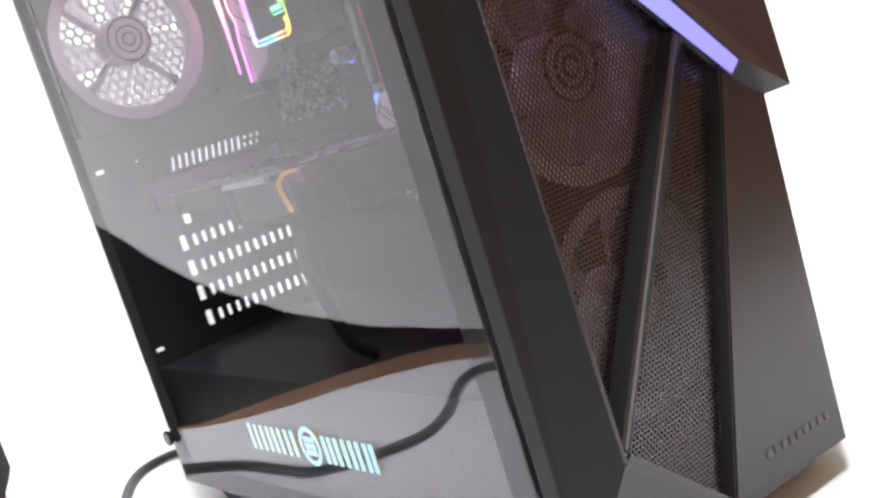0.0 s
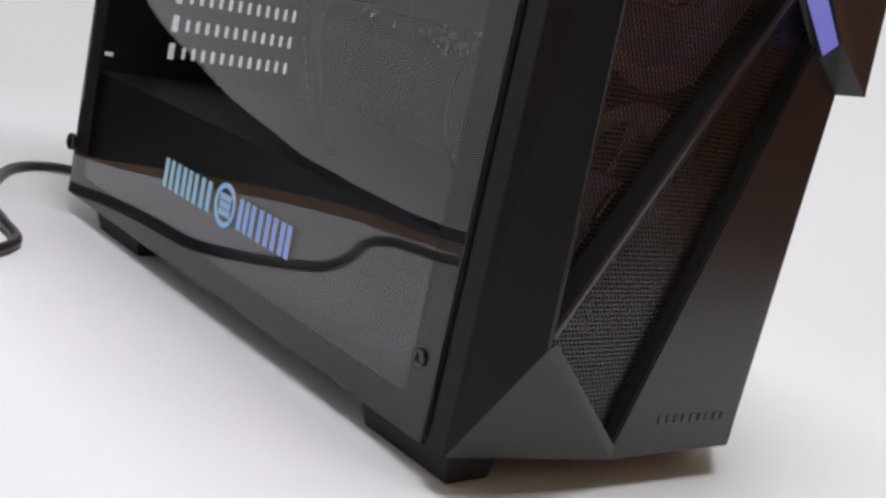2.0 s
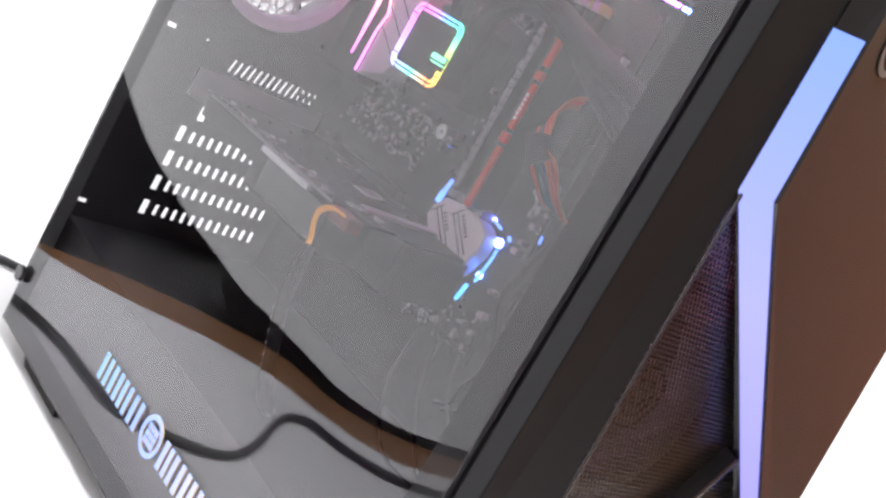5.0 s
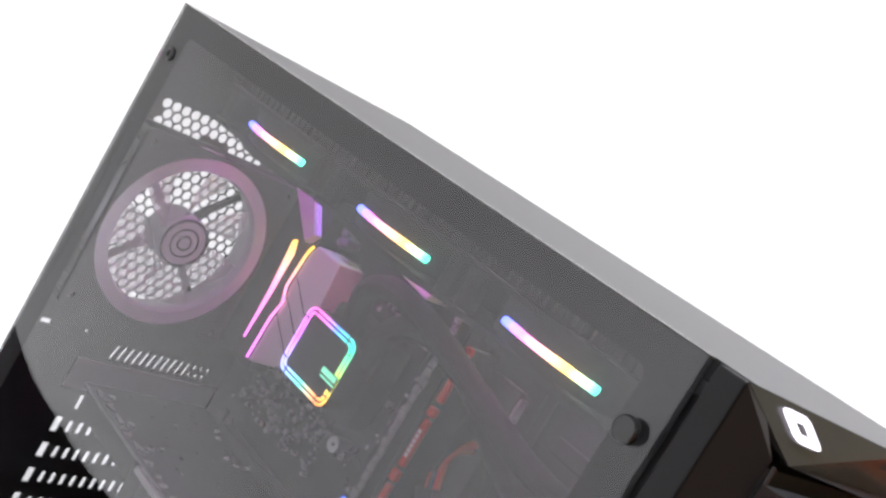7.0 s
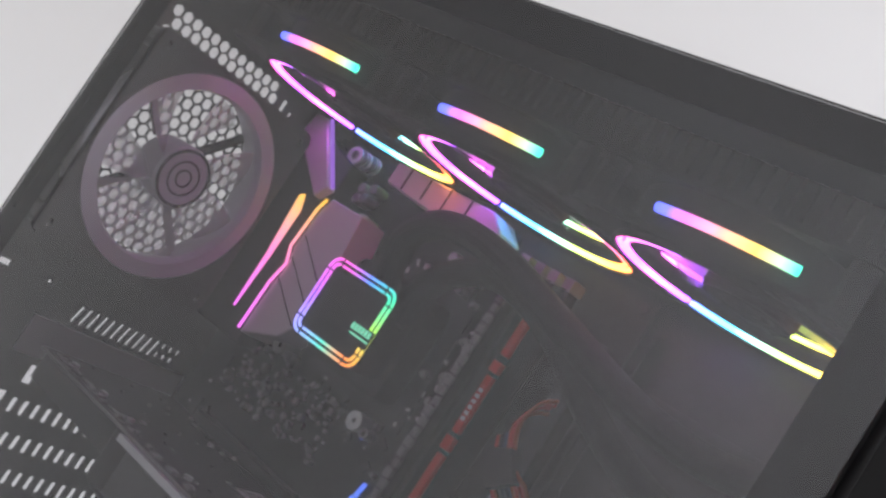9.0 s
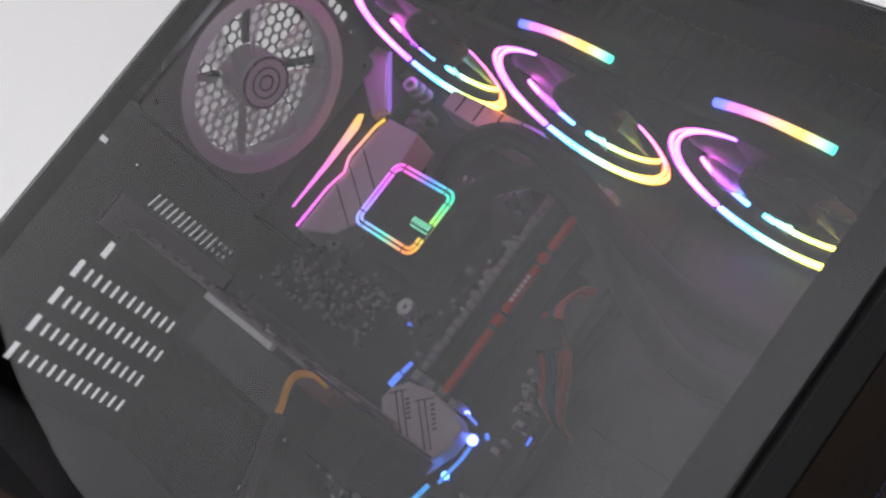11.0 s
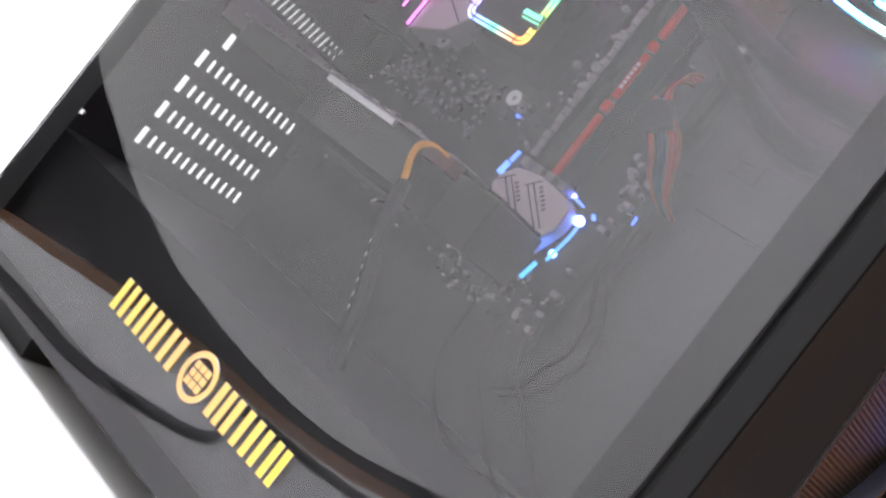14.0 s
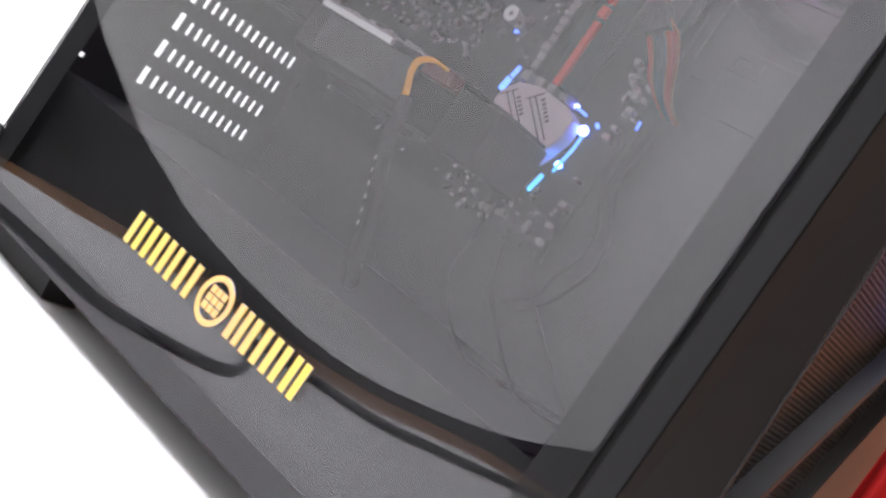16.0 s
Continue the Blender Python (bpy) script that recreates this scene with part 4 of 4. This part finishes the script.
# liquid cooler pump with hoses
pump = thing("liquid_cooler_pump", "square black pump with rainbow light frame on the processor", "cooler", at=(0.1275, 0.118, 0.3272))
W2, H2 = 0.0262, 0.0228
part("base", prism(bmesh.new(), rounded(-0.030, 0.030, -0.030, 0.030, 0.006), 0.022, 0.0398, "y"), PLASTIC, pump)
part("body", prism(bmesh.new(), rounded(-W2, W2, -H2, H2, 0.007), 0.0012, 0.0218, "y"), PLASTIC, pump)
part("cap", prism(bmesh.new(), rounded(-W2, W2, -H2, H2, 0.007), 0.0004, 0.0010, "y"), BORDER, pump, "glossy black cap")
for k, (g, w) in enumerate(((0.0, 0.0014), (0.0030, 0.0014))):
    o1, i1 = rounded(-W2 + g, W2 - g, -H2 + g, H2 - g, 0.007 - g), rounded(-W2 + g + w, W2 - g - w, -H2 + g + w, H2 - g - w, 0.007 - g - w * 0.8)
    part("light_frame", plate(bmesh.new(), o1, [i1], lambda u, v, t: (u, -0.0006 + t, v), 0.0009), PUMP_GLOW, pump, "rainbow light frame")
for sx in (-1, 1):
    for sz in (-1, 1):
        cx, cz = sx * (W2 - 0.0085), sz * (H2 - 0.0025)
        part("frame_gap", boxed(cx - 0.0004, cx + 0.0004, -0.0010, -0.00065, cz - 0.0028, cz + 0.0028), BORDER, pump)
        cx, cz = sx * (W2 - 0.0025), sz * (H2 - 0.0085)
        part("frame_gap", boxed(cx - 0.0028, cx + 0.0028, -0.0010, -0.00065, cz - 0.0004, cz + 0.0004), BORDER, pump)
part("name_plate", boxed(0.0105, 0.0268, -0.0011, -0.00066, -0.0105, -0.0005), BORDER, pump)
for k in range(6):
    part("print_bar", boxed(0.0110 + 0.0025 * k, 0.0128 + 0.0025 * k, -0.0014, -0.00115, -0.0048, -0.0012), TEXT_GLOW, pump)
part("print_bar", boxed(0.0120, 0.0262, -0.0014, -0.00115, -0.0072, -0.0062), TEXT_GLOW, pump)
part("hose", tube(bmesh.new(), [(0.004, 0.012, 0.018), (0.005, 0.006, 0.036), (0.013, -0.003, 0.052), (0.038, -0.010, 0.064), (0.075, -0.010, 0.062), (0.120, -0.004, 0.049), (0.175, 0.004, 0.034), (0.222, 0.010, 0.036), (0.252, 0.010, 0.065), (0.262, 0.004, 0.104)], 0.0075, 12), TUBE, pump, "black braided hose")
part("hose", tube(bmesh.new(), [(0.020, 0.016, 0.010), (0.030, 0.008, 0.030), (0.042, 0.006, 0.045), (0.070, 0.002, 0.055), (0.105, 0.008, 0.047), (0.150, 0.016, 0.020), (0.195, 0.022, 0.006), (0.235, 0.024, 0.020), (0.256, 0.022, 0.060), (0.262, 0.022, 0.104)], 0.0075, 12), TUBE, pump, "black braided hose")
for x, y, z in ((0.004, 0.012, 0.022), (0.020, 0.016, 0.014)):
    part("hose_collar", disc(bmesh.new(), 0.0088, -0.006, 0.006, (x, y, z), "z", 16), PLASTIC, pump)

# graphics card
gpu = thing("graphics_card", "black graphics card with silver edge plate across the board", "graphics card")
part("circuit_board", prism(bmesh.new(), [(0.013, 0.060), (0.192, 0.060), (0.192, 0.0695), (0.215, 0.0695), (0.215, 0.0930), (0.2245, 0.0945), (0.2245, 0.157), (0.013, 0.157)], 0.2228, 0.2244, "z"), PCB, gpu)
part("cooler_shroud", prism(bmesh.new(), [(0.0605, 0.1945), (0.066, 0.190), (0.15, 0.190), (0.15, 0.2222), (0.0605, 0.2222)], 0.0985, 0.1925, "x"), RUBBER, gpu)
part("cooler_side", boxed(0.018, 0.0980, 0.0605, 0.15, 0.2075, 0.2222, 0.0006), RUBBER, gpu)
part("shroud_seam", boxed(0.0975, 0.0985, 0.0600, 0.0604, 0.209, 0.222), RUBBER, gpu)
part("shroud_step", boxed(0.1150, 0.1925, 0.0585, 0.0604, 0.1955, 0.2185, 0.0006), PLASTIC, gpu)
part("edge_plate", boxed(0.106, 0.166, 0.0565, 0.0598, 0.2188, 0.2226, 0.0004), SILVER, gpu, "brushed silver edge plate")
part("cooler_end", boxed(0.193, 0.225, 0.094, 0.152, 0.188, 0.2226, 0.0012), RUBBER, gpu)
part("slot_bracket", boxed(0.0028, 0.0040, 0.052, 0.165, 0.2140, 0.236), SILVER, gpu)
part("power_socket", boxed(0.193, 0.214, 0.0575, 0.0690, 0.2150, 0.2236, 0.0006), REDPLUG, gpu, "dark red power socket")
part("board_edge", boxed(0.014, 0.190, 0.0590, 0.0599, 0.2229, 0.2243), CHIP, gpu)
for _ in range(26):
    x = rng.uniform(0.02, 0.18)
    part("component", boxed(x, x + rng.uniform(0.002, 0.006), rng.uniform(0.0605, 0.064), 0.066, 0.2246, 0.2246 + rng.uniform(0.0008, 0.0022)), CHIP, gpu)
label = part("serial_label", prism(bmesh.new(), [(0.1366, 0.112), (0.133, 0.135), (0.1503, 0.134), (0.1532, 0.1125)], 0.2247, 0.2250, "z"), PALECHIP, gpu, "pale printed label")
for k in range(4):
    part("print_bar", boxed(0.1375 + 0.003 * k, 0.1390 + 0.003 * k, 0.1165, 0.129, 0.2251, 0.2252), DARKPRINT, label)
part("white_slot", boxed(0.1845, 0.1930, 0.084, 0.157, 0.2246, 0.2272, 0.0005), PALECHIP, gpu, "pale plastic strip")
for u, v in ((0.2081, 0.0878), (0.2076, 0.1540)):
    part("screw", turned(bmesh.new(), [(0.0014, 0), (0.0042, 0), (0.0042, 0.0014), (0.0014, 0.0014)], (u - 0.006, v, 0.2246), "z", 16), SILVER, gpu)
for k in range(24):
    u, v = rng.uniform(0.182, 0.192), rng.uniform(0.072, 0.082)
    part("solder_point", boxed(u, u + 0.001, v, v + 0.001, 0.2246, 0.2252), SILVER, gpu)
for k in range(40):
    u, v = rng.uniform(0.02, 0.18), rng.uniform(0.075, 0.15)
    w = rng.uniform(0.001, 0.003)
    part("component", boxed(u, u + w, v, v + rng.uniform(0.001, 0.004), 0.2246, 0.2246 + rng.uniform(0.0006, 0.0018)), rng.choice((CHIP, DARKCHIP, DARKCHIP, PALECHIP)), gpu)
for x in (0.03, 0.062, 0.090, 0.145):
    part("screw", disc(bmesh.new(), 0.0024, 0, 0.0016, (x, 0.072, 0.2246), "z", 10), SILVER, gpu)

# wiring
lead = thing("graphics_power_lead", "orange and black power lead plugged into the graphics card", "cable")
for k in range(2):
    d = 0.0022 * k
    part("yellow_wire", tube(bmesh.new(), [(0.2075 + d, 0.0585, 0.2225), (0.1990 + d, 0.054, 0.2230 - d * 0.2), (0.1945 + d, 0.050, 0.2188 - d * 0.4), (0.1952 + d, 0.049, 0.2115), (0.1995 + d, 0.049, 0.2025), (0.2030 + d, 0.047, 0.196)], 0.0009, 6, 6), YELLOW_WIRE, lead)
part("black_sleeve", tube(bmesh.new(), [(0.2048, 0.0475, 0.198), (0.2140, 0.041, 0.183), (0.2260, 0.033, 0.168), (0.2420, 0.030, 0.142), (0.2450, 0.036, 0.120), (0.240, 0.05, 0.108)], 0.0040, 8), TUBE, lead, "black braided sleeve")
for k in range(11):
    f = k / 10
    x, z = 0.2270 + 0.014 * f + 0.002 * (k % 2), 0.1670 - 0.030 * f
    part("pale_thread", tube(bmesh.new(), [(x, 0.0270 + 0.002 * (k % 2), z), (x + 0.0006, 0.0270 + 0.002 * (k % 2), z - 0.0022)], 0.00025, 4, 0), WHITEPRINT, lead)
loom = thing("board_power_loom", "bundle of red, blue and orange wires into the motherboard", "cable")
for k in range(10):
    m = (ORANGE, REDWIRE, REDWIRE, ORANGE, BLUEWIRE, CABLE, BLUEWIRE, CABLE, ORANGE, REDWIRE)[k]
    e = 0.0060 - 0.0013 * k
    f = rng.uniform(-1, 1) * 0.0012
    path = [(0.2440 + f, 0.1480, 0.3480 - 0.0024 * k), (0.2430 + f, 0.139, 0.3440 - 0.0020 * k), (0.2400 + e * 0.4, 0.134, 0.3310 + e * 0.6)] if k < 4 else []
    path += [(0.2405 + e * 0.6, 0.132 + f * 0.5, 0.3230 + e * 0.5), (0.2545 + e * 0.7, 0.1220 + f * 0.5, 0.3090 + e * 0.7), (0.2610 + e * 0.9, 0.126 + f, 0.3020 + e), (0.2645 + e, 0.131 + f, 0.2950 + e * 0.8), (0.2650 + e * 1.1, 0.140, 0.2870 + e * 0.5), (0.2640 + e, 0.156, 0.2800), (0.2640 + e * 0.8, 0.176, 0.2760)]
    part("wire", tube(bmesh.new(), path, 0.0010, 6, 6), m, loom)
part("wire_wrap", prism(bmesh.new(), [(0.2437, 0.3145), (0.2547, 0.3200), (0.2645, 0.3080), (0.2540, 0.2990)], 0.1175, 0.1270, "y"), RUBBER, loom, "dark wrap round the wires")
thin = thing("loose_wires", "thin black front panel wires along the case floor", "cable")
for k in range(1, 6, 2):
    part("wire", tube(bmesh.new(), [(0.20 + 0.01 * k, 0.158, 0.172), (0.205 + 0.012 * k, 0.148, 0.155), (0.215 + 0.015 * k, 0.135, 0.128 + 0.003 * k), (0.25 + 0.02 * k, 0.12, 0.1075), (0.31 + 0.01 * k, 0.13, 0.1075), (0.36, 0.15, 0.115)], 0.0011, 6, 6), TUBE, thin)
for k in range(2):
    d = 0.008 * k
    part("wire", tube(bmesh.new(), [(0.270 - d, 0.160, 0.262), (0.285 - d, 0.134, 0.242), (0.287 - d, 0.130, 0.222), (0.298 - d, 0.131, 0.202), (0.302 - d * 1.3, 0.132, 0.183), (0.296 - d * 1.5, 0.134, 0.167), (0.284 - d, 0.142, 0.152), (0.262 - d, 0.155, 0.140)], 0.0014, 6, 6), TUBE, thin)

cord = thing("power_cord", "black mains power cord lying in loops on the white sheet", "cable")
part("cord", tube(bmesh.new(), [(-0.004, 0.10, 0.055), (-0.05, 0.092, 0.034), (-0.098, 0.070, 0.008), (-0.130, 0.034, 0.0038), (-0.115, 0.0, 0.0038), (-0.06, -0.032, 0.0038), (-0.005, -0.050, 0.0038), (0.040, -0.0555, 0.0038), (0.082, -0.0620, 0.0038), (0.110, -0.092, 0.0038), (0.1265, -0.132, 0.0038), (0.107, -0.172, 0.0038), (0.064, -0.222, 0.0038), (0.062, -0.252, 0.0038), (0.100, -0.270, 0.0038), (0.136, -0.305, 0.0038), (0.155, -0.36, 0.0038), (0.20, -0.50, 0.0038), (0.30, -0.70, 0.0045), (0.42, -0.95, 0.006), (0.5, -1.2, 0.006)], 0.0036, 12), CABLE, cord, smooth=True)
part("plug", boxed(-0.030, 0.0005, 0.088, 0.112, 0.045, 0.066, 0.003), CABLE, cord)
